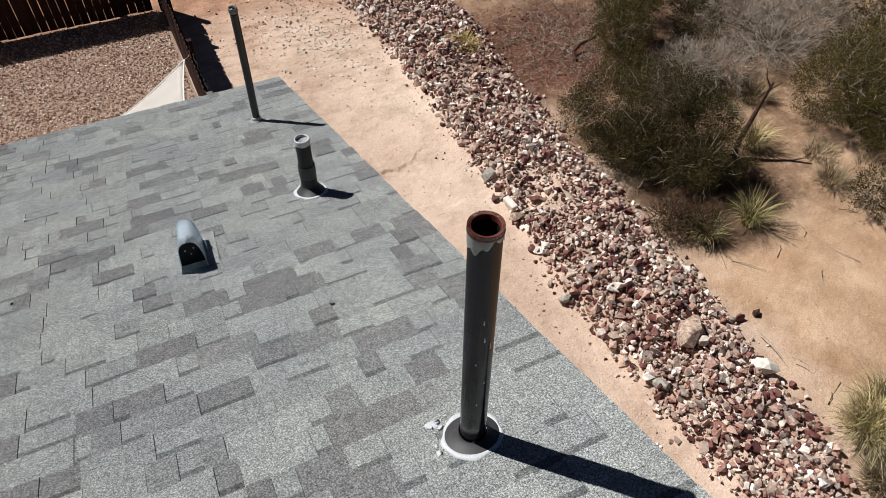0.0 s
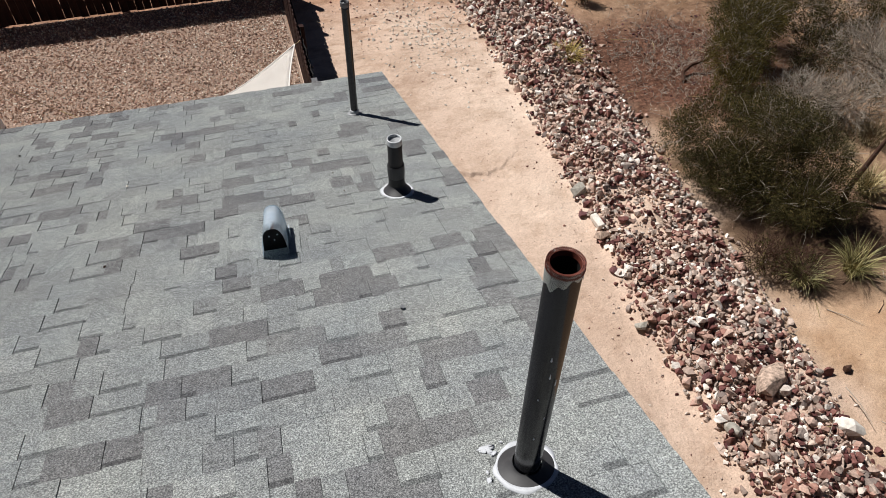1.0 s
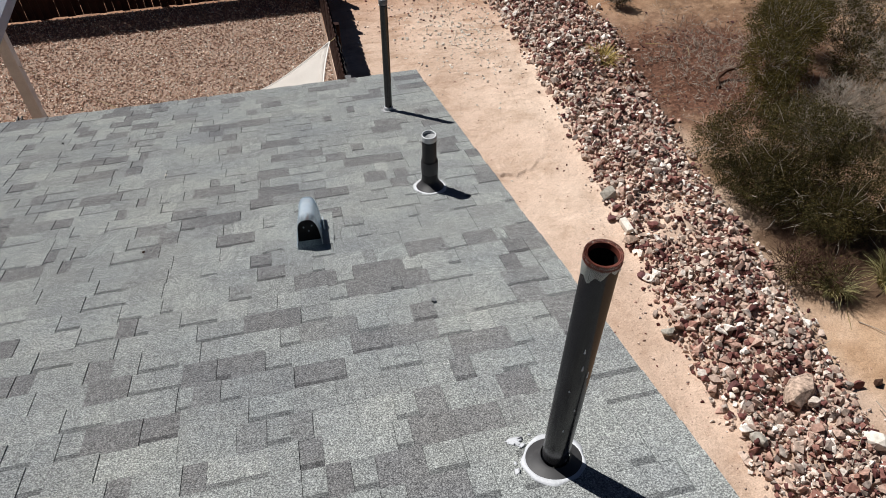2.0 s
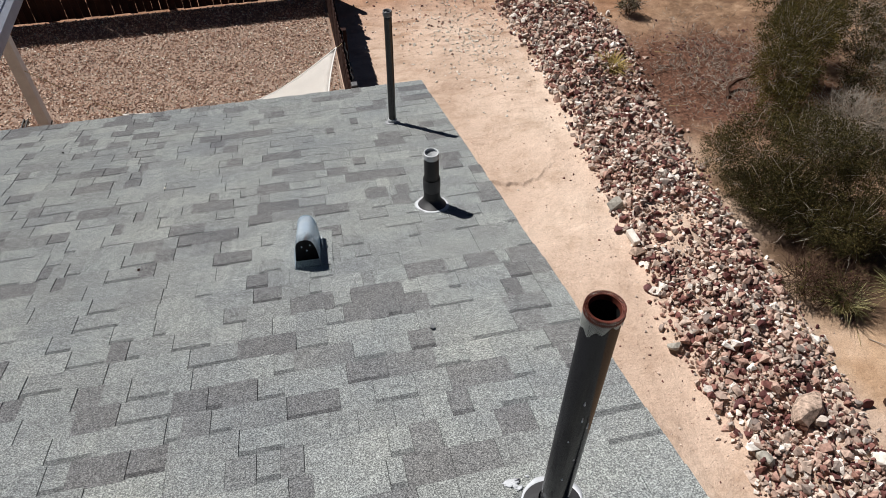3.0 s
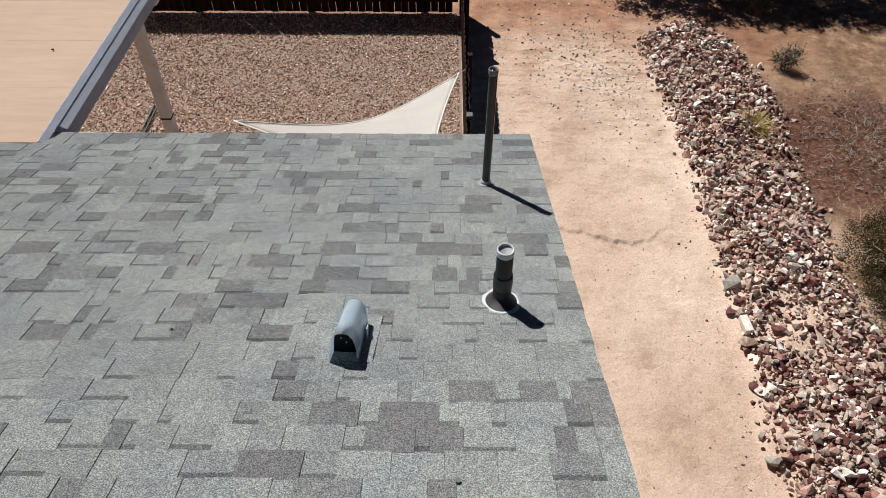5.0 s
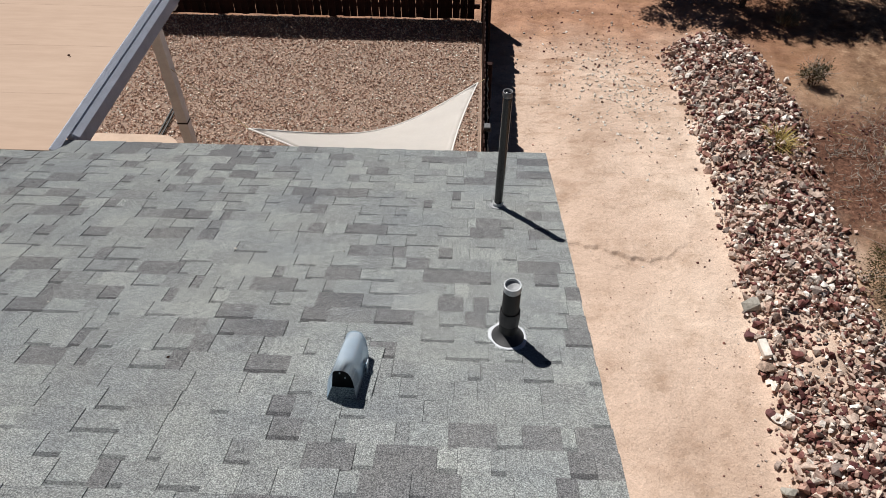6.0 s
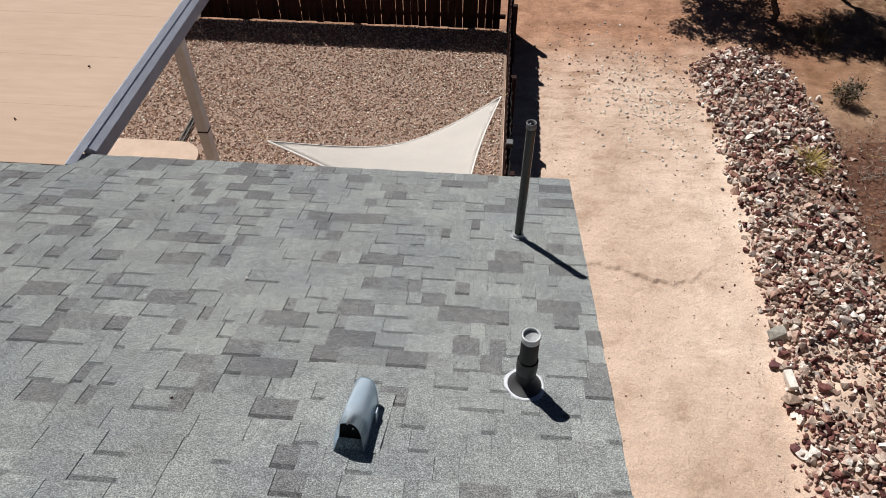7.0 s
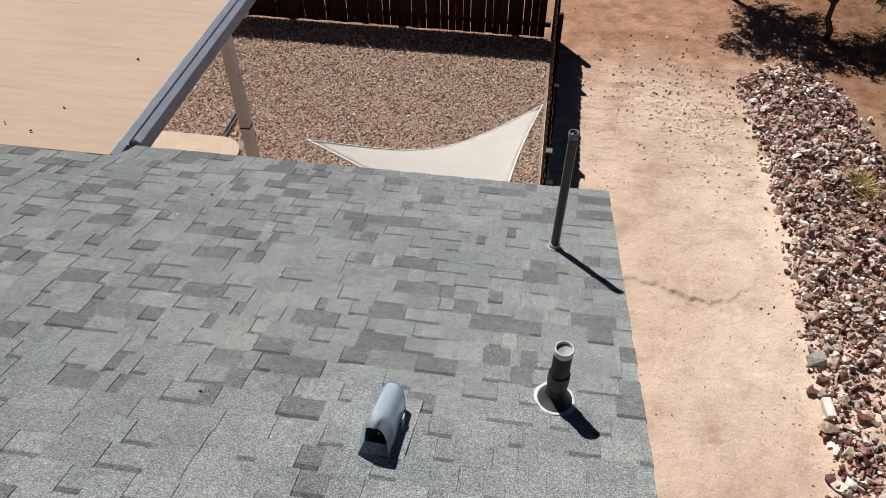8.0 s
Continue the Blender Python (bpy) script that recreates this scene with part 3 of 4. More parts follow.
hose_rack = empty("metal_bracket", pose(-4.62, 10.3, 0), "narrow black metal edging strip lying on the gravel", "edging")
for dx in (-0.03, 0.03):
    part("rail", box(dx - 0.012, dx + 0.012, -0.42, 0.42, 0.03, 0.055, 0.003), BLACK_METAL, hose_rack)
for dy in (-0.36, -0.1, 0.16, 0.38):
    part("rung", box(-0.04, 0.04, dy - 0.012, dy + 0.012, 0.012, 0.034, 0.003), BLACK_METAL, hose_rack)


# ---- fences ----
def picket_mesh(h):
    """A dog-eared fence board standing on z = 0, 14 cm wide."""
    bm = bmesh.new()
    pts = [(-0.0705, 0), (0.0705, 0), (0.0705, h - 0.035), (0.04, h), (-0.04, h), (-0.0705, h - 0.035)]
    f = bm.faces.new([bm.verts.new((x, -0.009, z)) for x, z in pts])
    out = bmesh.ops.extrude_face_region(bm, geom=[f])
    bmesh.ops.translate(bm, vec=(0, 0.018, 0), verts=[v for v in out["geom"] if isinstance(v, bmesh.types.BMVert)])
    bmesh.ops.recalc_face_normals(bm, faces=bm.faces[:])
    me = bpy.data.meshes.new("board")
    bm.to_mesh(me)
    bm.free()
    me.materials.append(FENCE_WOOD)
    return me


def fence(name, label, start, length, turn, h, rail_side, seed, gap=0.05, proud=0.02):
    r = random.Random(seed)
    f = empty(name, pose(*start, 0, 0, turn), label, "fence")
    me = picket_mesh(h - gap)
    n = int(length / 0.147)
    for k in range(n):
        b = new("board", me)
        b.parent = f
        b.matrix_basis = pose(0.07 + k * 0.147 + r.uniform(-0.003, 0.003), r.uniform(-0.002, 0.002), gap + r.uniform(-0.012, 0.012), r.uniform(-0.6, 0.6), r.uniform(-0.5, 0.5), 0)
    for z in (0.28, h - 0.28):
        part("rail", box(0, length, min(0, rail_side) * 0.05 + 0.011 * rail_side, max(0, rail_side) * 0.05 + 0.011 * rail_side, z - 0.042, z + 0.042, 0.004), FENCE_WOOD, f)
    for k in range(int(length / 2.3) + 1):
        y = 0.02 + 0.052 * rail_side
        part("post", box(k * 2.3 + 0.0, k * 2.3 + 0.09, min(y, y + 0.09 * rail_side), max(y, y + 0.09 * rail_side), -0.05, h + proud, 0.006), FENCE_WOOD, f)
    return f


back_fence = fence("back_fence", "red-brown stained board fence across the back of the yard", (-9.4, 14.02, 0), 9.95, 0, 1.4, 1, 3, 0.04)
side_fence = fence("side_fence", "red-brown stained board fence along the yard's side", (0.62, 5.9, 0), 8.1, 90, 1.2, -1, 5, 0.03, -0.06)
corner = empty("fence_post", pose(0.63, 14.0, 0), "rough red-brown corner fence post", "post")
part("shaft", box(-0.05, 0.05, -0.05, 0.05, -0.05, 1.42, 0.008), FENCE_WOOD, corner)

latch = empty("gate_latch", pose(0.66, 9.62, 1.0), "black iron gate latch screwed to fence boards", "latch")
part("plate", box(0.0, 0.02, -0.06, 0.06, -0.09, 0.09, 0.003), BLACK_METAL, latch)
part("bolt", box(0.02, 0.045, -0.14, 0.1, 0.0, 0.024, 0.004), BLACK_METAL, latch)
ring_bm = lathe([(0.045, -0.005), (0.052, 0.0), (0.045, 0.005), (0.038, 0.0)], 20, True)
part("ring", ring_bm, BLACK_METAL, latch, m=pose(0.05, 0.0, -0.06, 0, 70, 0))
cable = bmesh.new()
pts = [(0.665 + 0.012 * math.sin(k * 2.2), 8.0 + k * 0.12, 1.12 + 0.03 * math.sin(k * 0.9)) for k in range(22)]
tube(cable, pts, [0.011] * len(pts), 6)
tagged(part("cable", cable, BLACK_METAL), "black cable looped along the fence top", "cable")
lamp = empty("fence_light", pose(0.66, 8.78, 1.18), "small black and grey solar light on the fence top", "light")
part("housing", box(-0.05, 0.05, -0.06, 0.06, 0.0, 0.06, 0.008), BLACK_METAL, lamp)
part("panel", box(-0.04, 0.04, -0.05, 0.05, 0.058, 0.066, 0.002), DARK_CAP, lamp)


# ---- shade sail ----
def sail():
    """A three-cornered cloth with hollow edges and a light sag."""
    A, B, C = Vector((0.52, 9.93, 1.18)), Vector((-2.21, 7.55, 2.0)), Vector((0.14, 5.85, 2.2))
    n = 26
    bm = bmesh.new()
    grid = {}
    for i in range(n + 1):
        for j in range(n + 1 - i):
            a, b = i / n, j / n
            c = 1 - a - b
            p = a * A + b * B + c * C
            mid = (A + B + C) / 3
            pull = 4 * (0.22 * a * b + 0.08 * b * c + 0.1 * c * a)
            edge = 1 - 3 * min(a, b, c)
            p = p + (mid - p) * pull * edge
            p.z -= 0.32 * 4 * a * b + 0.9 * a * b * c + 0.012 * math.sin(22 * a + 9 * b) * (1 - edge)
            grid[i, j] = bm.verts.new(p)
    for i in range(n):
        for j in range(n - i):
            bm.faces.new((grid[i, j], grid[i + 1, j], grid[i, j + 1]))
            if i + j < n - 1:
                bm.faces.new((grid[i + 1, j], grid[i + 1, j + 1], grid[i, j + 1]))
    border = [[grid[i, 0].co.copy() for i in range(n + 1)], [grid[0, j].co.copy() for j in range(n + 1)], [grid[i, n - i].co.copy() for i in range(n + 1)]]
    bmesh.ops.solidify(bm, geom=bm.faces[:], thickness=0.003)
    return bm, border, (A, B, C)


cloth_bm, borders, corners = sail()
shade = empty("shade_sail", pose(0, 0, 0), "cream triangular shade sail stretched between fence and house", "shade sail")
part("cloth", cloth_bm, SAIL, shade, smooth=True)
for line in borders:
    hem = bmesh.new()
    tube(hem, line, [0.011] * len(line), 6)
    part("hem", hem, SAIL, shade)
for c, to in zip(corners, ((0.62, 10.05, 1.17), (-3.5, 8.72, 2.05), (0.3, 5.25, 2.5))):
    rope = bmesh.new()
    tube(rope, [c, (c + Vector(to)) / 2 - Vector((0, 0, 0.01)), to], [0.004] * 3, 6)
    part("rope", rope, STRAW, shade)


# ---- vent pipes ----
def boot(parent, r, out, rise, mat, ring_mat, label, seed, long=1.0):
    """A flashing on the slope: a cone of rubber with an uneven ring of sealant."""
    q = random.Random(seed)
    ph = q.uniform(0, 6)
    wob = [1 + 0.05 * math.sin(k / 48 * math.tau * 2 + ph) + 0.035 * math.sin(k / 48 * math.tau * 5 + ph * 2) + 0.02 * math.sin(k / 48 * math.tau * 9 + ph) for k in range(48)]
    bm = lathe([(out * 1.0, 0.004), (out * 1.0, 0.011), (out * 0.86, 0.013), (out * 0.8, 0.006)], 48)
    for v in bm.verts:
        k = int(round(math.atan2(v.co.y, v.co.x) / (2 * math.pi) * 48)) % 48
        if math.hypot(v.co.x, v.co.y) > out * 0.93:
            v.co.x *= wob[k]
            v.co.y *= wob[k]
    tilt = pose(0, 0, 0, -math.degrees(SLOPE), 0, 0) @ Matrix.Translation((0, -0.3 * (long - 1) * out, 0)) @ Matrix.Diagonal((1, long, 1, 1))
    part("sealant_ring", bm, ring_mat, parent, label, m=tilt, smooth=True)
    cone = bmesh.new()
    seg = 40
    rings = []
    for f in (0.0, 0.15, 0.4, 0.7, 0.9, 1.0):
        w = (1 - f) ** 1.5
        ring = []
        for k in range(seg):
            a = 2 * math.pi * k / seg
            lo = tilt @ Vector((out * 0.86 * math.cos(a), out * 0.86 * math.sin(a), 0.012))
            hi = Vector(((r + 0.004) * math.cos(a), (r + 0.004) * math.sin(a), rise))
            ring.append(cone.verts.new((lo.x * w + hi.x * (1 - w), lo.y * w + hi.y * (1 - w), lo.z * (1 - f) + hi.z * f)))
        rings.append(ring)
    for a, b in zip(rings, rings[1:]):
        for k in range(seg):
            cone.faces.new((a[k], a[(k + 1) % seg], b[(k + 1) % seg], b[k]))
    part("rubber_boot", cone, mat, parent, "black rubber pipe boot", smooth=True)


def hollow(r, z0, z1, wall, seg=40):
    return lathe([(r, z0), (r, z1 - 0.002), (r - 0.002, z1), (r - wall + 0.001, z1), (r - wall, z1 - 0.002), (r - wall, z1 - 0.45 * (z1 - z0))], seg)


def drips(parent, r, spots):
    """Thin runs of dried white paint on the pipe's side."""
    for a, z, ln in spots:
        bm = bmesh.new()
        bmesh.ops.create_icosphere(bm, subdivisions=2, radius=1)
        for v in bm.verts:
            w = 0.0028 * (1.25 if v.co.z < 0 else 0.6)
            v.co = Vector((v.co.x * 0.0012, v.co.y * w, v.co.z * ln / 2))
        part("paint_drip", bm, SEALANT, parent, m=pose(0, 0, z, 0, 0, a) @ pose(r, 0, 0), smooth=True)


tall = empty("vent_pipe", pose(0.583, 0.787, roof_z(0.787)), "tall black plastic vent pipe with rusty mesh over its open top", "vent pipe", "roof pipes")
TALL = 1.03
shaft = part("pipe", hollow(0.0445, -0.05, TALL, 0.006, 48), ABS, tall, smooth=True)
part("inner_wall", lathe([(0.038, TALL - 0.005), (0.038, TALL - 0.6), (0.001, TALL - 0.6)], 32), INSIDE, tall)
boot(tall, 0.0455, 0.112, 0.045, RUBBER, SEALANT, "smeared white sealant", 2)


def wire_ring(r, z0, z1, rows, cols, thick, sag):
    """Crossing wires of hardware cloth wrapped round the pipe's lip."""
    bm = bmesh.new()
    for s in (1, -1):
        for k in range(cols):
            pts = []
            for q in range(rows):
                f = q / (rows - 1)
                a = 2 * math.pi * (k / cols) + s * 0.5 * f
                lo = sag * (0.5 + 0.5 * math.sin(a * 2 + 1.0)) + 0.006 * math.sin(a * 9)
                pts.append((r * math.cos(a), r * math.sin(a), z1 - (z1 - z0) * f * (0.35 + 0.65 * lo / max(sag, 1e-6))))
            tube(bm, pts, [thick] * len(pts), 4)
    return bm


part("wire_wrap", wire_ring(0.0462, TALL - 0.06, TALL + 0.004, 6, 56, 0.0009, 0.03), SILVER_WIRE, shaft, "loose end of galvanised wire mesh")
lip = bmesh.new()
for k in range(70):
    a = 2 * math.pi * k / 70
    for s in (1, -1):
        b = a + s * 0.16
        tube(lip, [(0.0472 * math.cos(a), 0.0472 * math.sin(a), TALL - 0.012), (0.0462 * math.cos((a + b) / 2), 0.0462 * math.sin((a + b) / 2), TALL + 0.006),
                   (0.0385 * math.cos(b), 0.0385 * math.sin(b), TALL + 0.002), (0.0365 * math.cos(b), 0.0365 * math.sin(b), TALL - 0.014)], [0.0011] * 4, 4)
part("mesh_rim", lip, MESH_WIRE, shaft, "rusty red wire mesh folded over the rim")
drips(shaft, 0.0447, [(-105, 0.70, 0.022), (-98, 0.62, 0.026), (-70, 0.58, 0.034), (-88, 0.40, 0.012), (-125, 0.5, 0.01), (-112, 0.28, 0.014)])
for k, (x, y, s) in enumerate(((0.478, 0.9, 0.036), (0.5, 0.872, 0.016), (0.445, 0.765, 0.02), (0.452, 0.8, 0.011), (0.487, 0.885, 0.02), (0.54, 0.912, 0.008))):
    bm = bmesh.new()
    bmesh.ops.create_icosphere(bm, subdivisions=3, radius=1)
    for v in bm.verts:
        n = 0.75 + 0.5 * noise.noise(v.co * 2.3 + Vector((k * 3.1, 0, 0)))
        v.co = Vector((v.co.x * s * n, v.co.y * s * 0.6 * n, v.co.z * 0.003))
    p = on_roof(x, y, 0.009)
    tagged(part("sealant_splash", bm, SEALANT, m=pose(p.x, p.y, p.z, -math.degrees(SLOPE), 0, 30 * k), smooth=True), "dried white sealant smeared on shingles", "sealant splash", "sealant splashes")

stub = empty("vent_pipe", pose(0.645, 3.05, roof_z(3.05)), "short tarred black vent pipe with a grey screened top", "vent pipe", "roof pipes")
boot(stub, 0.047, 0.1, 0.07, RUBBER, SEALANT, "broad white sealant ring", 9, 1.28)
part("lower_sleeve", hollow(0.0495, -0.05, 0.215, 0.006, 40), TAR, stub, smooth=True)
upper = part("upper_sleeve", hollow(0.0435, 0.1, 0.405, 0.005, 40), TAR, stub, smooth=True)
part("rim", lathe([(0.0445, 0.375), (0.0455, 0.409), (0.0435, 0.412), (0.037, 0.412), (0.037, 0.395)], 40), WORN_RIM, upper, "worn grey metal rim", smooth=True)
part("screen", lathe([(0.0375, 0.398), (0.02, 0.393), (0.001, 0.39)], 32), LEAD, upper, "grey screen sunk in the top", smooth=True)
flap = lathe([(0.051, 0.13), (0.0525, 0.165), (0.0515, 0.218), (0.0495, 0.222)], 40)
part("clamp_band", flap, RUBBER, stub, "rubber band round the joint", smooth=True)

slim = empty("vent_pipe", pose(0.636, 4.61, roof_z(4.61)), "slim tall black vent pipe, slightly bent, with a metal foot", "vent pipe", "roof pipes")
bm = bmesh.new()
line = [(0.004 * math.sin(k / 14 * 3.0) + 0.012 * (k / 14) ** 2, 0.012 * (k / 14), -0.04 + k / 14 * 1.01) for k in range(15)]
tube(bm, line, [0.0295] * 15, 24)
part("pipe", bm, ABS, slim, smooth=True)
part("cap", lathe([(0.031, 0.935), (0.0335, 0.94), (0.0335, 0.972), (0.031, 0.976), (0.025, 0.974), (0.022, 0.955), (0.001, 0.955)], 28), DARK_CAP, slim, "worn grey cap ring", m=pose(0.011, 0.012, 0), smooth=True)
part("foot_collar", lathe([(0.04, -0.03), (0.038, 0.03), (0.034, 0.045), (0.0298, 0.047)], 28), WORN_RIM, slim, "pale grey metal collar", smooth=True)
part("flashing", lathe([(0.062, 0.004), (0.06, 0.01), (0.036, 0.012)], 30), LEAD, slim, m=pose(0, 0, 0, -math.degrees(SLOPE), 0, 0), smooth=True)


# ---- exhaust hood ----
def hood_section(t, lift):
    """Points of an arch with steep flaring sides, tight shoulders and a flat crown, t from 0 at one foot to 1 at the other."""
    side = [(0.07, 0.0), (0.062, 0.085), (0.056, 0.12), (0.047, 0.146), (0.036, 0.163), (0.022, 0.172), (0.0, 0.175)]
    k = min(1 - abs(2 * t - 1), 0.9999) * 6
    i = int(k)
    f = k - i
    x = side[i][0] * (1 - f) + side[i + 1][0] * f
    return (x if t > 0.5 else -x), side[i][1] * (1 - f) + side[i + 1][1] * f + lift


vent = empty("exhaust_hood", ROOF @ pose(-0.126, (2.685 - EAVE_Y) / math.cos(SLOPE), 0, 0, 0, -3), "galvanised round-topped exhaust hood open at one end", "roof vent")
bm = bmesh.new()
N = 24
rows = []
for d, k in ((-0.185, 1.0), (-0.07, 0.97), (0.05, 0.94), (0.145, 0.91), (0.155, 0.88)):
    rows.append([bm.verts.new((hood_section(q / N, 0)[0] * k, d, hood_section(q / N, 0)[1] * k + 0.004)) for q in range(N + 1)])
for a, b in zip(rows, rows[1:]):
    for q in range(N):
        bm.faces.new((a[q], a[q + 1], b[q + 1], b[q]))
bmesh.ops.solidify(bm, geom=bm.faces[:], thickness=0.0015)
part("hood", bm, GALV, vent, smooth=True)
bm = bmesh.new()
bm.faces.new([bm.verts.new((hood_section(q / N, 0)[0] * 0.93, 0.148, hood_section(q / N, 0)[1] * 0.93 + 0.004)) for q in range(N + 1)])
bmesh.ops.solidify(bm, geom=bm.faces[:], thickness=0.0015)
part("end_plate", bm, GALV, vent)
bm = bmesh.new()
bm.faces.new([bm.verts.new((hood_section(q / N, 0)[0] * 0.96, -0.095, hood_section(q / N, 0)[1] * 0.96 + 0.004)) for q in range(N + 1)])
bmesh.ops.solidify(bm, geom=bm.faces[:], thickness=0.0015)
flap_ob = part("damper_flap", bm, BLACK_METAL, vent, "black damper flap")
part("flange", box(-0.13, 0.13, -0.17, 0.24, 0.008, 0.0115, 0.001), SHINGLE, vent, "granule-coated flange")
tab = box(0.076, 0.081, 0.02, 0.06, 0.006, 0.07, 0.001)
part("side_tab", tab, GALV, vent, "bent metal tab")
for x, z in ((0.0, 0.07), (-0.025, 0.095), (0.02, 0.1)):
    sc = bmesh.new()
    bmesh.ops.create_uvsphere(sc, u_segments=8, v_segments=5, radius=0.004)
    part("screw", sc, GALV, flap_ob, m=pose(x, -0.098, z))


# ---- bits lying on the roof ----
def crumb(seed, s):
    bm = rock_shape(seed, 0.7, 9)
    bmesh.ops.scale(bm, vec=(s, s, s), verts=bm.verts[:])
    return bm


r = random.Random(8)
spots = [(-1.043, 2.762, 0.022, DEAD_WOOD), (-1.053, 3.849, 0.022, PALE_ROCK), (-1.971, 4.843, 0.024, BLACK_METAL), (-0.36, 3.86, 0.014, GREY_ROCK), (0.30, 3.47, 0.013, DEAD_WOOD),
         (0.33, 3.17, 0.013, DEAD_WOOD), (-1.62, 4.95, 0.014, BLACK_METAL), (-2.35, 4.4, 0.02, GREY_ROCK), (-3.4, 5.2, 0.018, DEAD_WOOD), (-3.75, 5.15, 0.02, DEAD_WOOD),
         (-3.9, 5.25, 0.016, PALE_ROCK), (-2.9, 4.75, 0.02, BLACK_METAL), (-3.3, 4.7, 0.018, DEAD_WOOD), (-1.9, 3.2, 0.014, PALE_ROCK), (-0.75, 5.2, 0.014, DEAD_WOOD), (-2.1, 2.6, 0.016, GREY_ROCK), (-0.3, 4.5, 0.012, DEAD_WOOD)]
for k, (x, y, s, mat) in enumerate(spots):
    p = on_roof(x, y, 0.012 + s * 0.2)
    tagged(part("roof_debris", crumb(300 + k, s), mat, m=pose(p.x, p.y, p.z, -math.degrees(SLOPE), 0, r.uniform(0, 360))), "small " + ("pale pebble" if mat in (PALE_ROCK, GREY_ROCK) else "dark seed pod") + " lying on the shingles", "debris", "bits on the roof")
p = on_roof(0.394, 1.814, 0.018)
bolt = empty("bolt", pose(p.x, p.y, p.z, 20, 10, 40), "small grey bolt lying on the shingles", "bolt")
part("head", lathe([(0.001, 0.006), (0.011, 0.006), (0.012, 0.0), (0.001, 0.0)], 6), LEAD, bolt)
part("shank", lathe([(0.005, 0.0), (0.005, -0.018), (0.001, -0.018)], 8), BLACK_METAL, bolt)
for x, y in ((-4.75, 6.15), (-4.6, 6.02), (-4.85, 5.85), (-3.9, 6.0), (-4.3, 5.7), (-4.0, 5.62), (-3.6, 6.9)):
    tagged(part("roof_debris", crumb(int(-x * 100), 0.03), DEAD_WOOD, m=pose(x, y, PATIO_Z + 0.012, 0, 0, x * 90)), "small dark seed pod lying on the patio roof", "debris", "bits on the roof")


# ---- shrubs, grass and wood ----
def crown_mesh(name, clumps, count, size, mat, seed, shell=0.55, droop=0.0):
    """Small folded leaves in clusters, thicker toward the outside of overlapping clumps (x, y, z, rx, ry, rz)."""
    g = np.random.default_rng(seed)
    w = np.array([c[3] * c[4] * c[5] for c in clumps]) ** 0.8
    twigs = max(60, count // 26)
    k = g.choice(len(clumps), twigs, p=w / w.sum())
    c = np.array(clumps)[k]
    d = g.normal(size=(twigs, 3))
    d /= np.linalg.norm(d, axis=1)[:, None]
    rad = (shell + (1 - shell) * g.random(twigs) ** 0.6)[:, None] * (1 + 0.07 * g.normal(size=(twigs, 1)))
    base = c[:, :3] + d * rad * c[:, 3:6]
    base[:, 2] = np.where(base[:, 2] < 0.08, 0.08 + 0.5 * (0.08 - base[:, 2]), base[:, 2])
    t = g.integers(0, twigs, count)
    along = d[t] + np.array([0, 0, 0.35]) + 0.5 * g.normal(size=(count, 3))
    pos = base[t] + g.normal(size=(count, 3)) * 0.036 + along * g.uniform(-0.05, 0.06, (count, 1))
    pos[:, 2] = np.maximum(pos[:, 2], 0.05)
    u = along / np.linalg.norm(along, axis=1)[:, None]
    u = u + 0.6 * g.normal(size=(count, 3))
    u /= np.linalg.norm(u, axis=1)[:, None]
    v = np.cross(u, g.normal(size=(count, 3)))
    v /= np.linalg.norm(v, axis=1)[:, None]
    n = np.cross(u, v)
    ln = size * g.uniform(0.6, 1.4, (count, 1))
    wd = ln * g.uniform(0.2, 0.3, (count, 1))
    verts = np.stack([pos, pos + u * ln * 0.5 + v * wd + n * wd * 0.4, pos + u * ln, pos + u * ln * 0.5 - v * wd + n * wd * 0.4], 1).reshape(-1, 3)
    i = np.arange(count)[:, None] * 4
    faces = np.concatenate([i + np.array([[0, 1, 2]]), i + np.array([[0, 2, 3]])])
    return raw(name, verts, faces, mat), base


def limbs(base, root, seed, count, thick, name="trunk"):
    """Crooked stems that fork from the root toward the twigs."""
    q = random.Random(seed)
    bm = bmesh.new()
    for _ in range(count):
        end = Vector(base[q.randrange(len(base))])
        start = Vector(root) + Vector((q.uniform(-0.07, 0.07), q.uniform(-0.07, 0.07), -0.05))
        pts = []
        for s in range(7):
            f = s / 6
            p = start.lerp(end, f) + Vector((q.uniform(-1, 1), q.uniform(-1, 1), q.uniform(-0.4, 1))) * 0.07 * math.sin(math.pi * f)
            p.z += 0.12 * math.sin(math.pi * f)
            pts.append(p)
        w = thick * q.uniform(0.5, 1.1)
        tube(bm, pts, [w * (1 - 0.8 * s / 6) for s in range(7)], 5)
    return bm


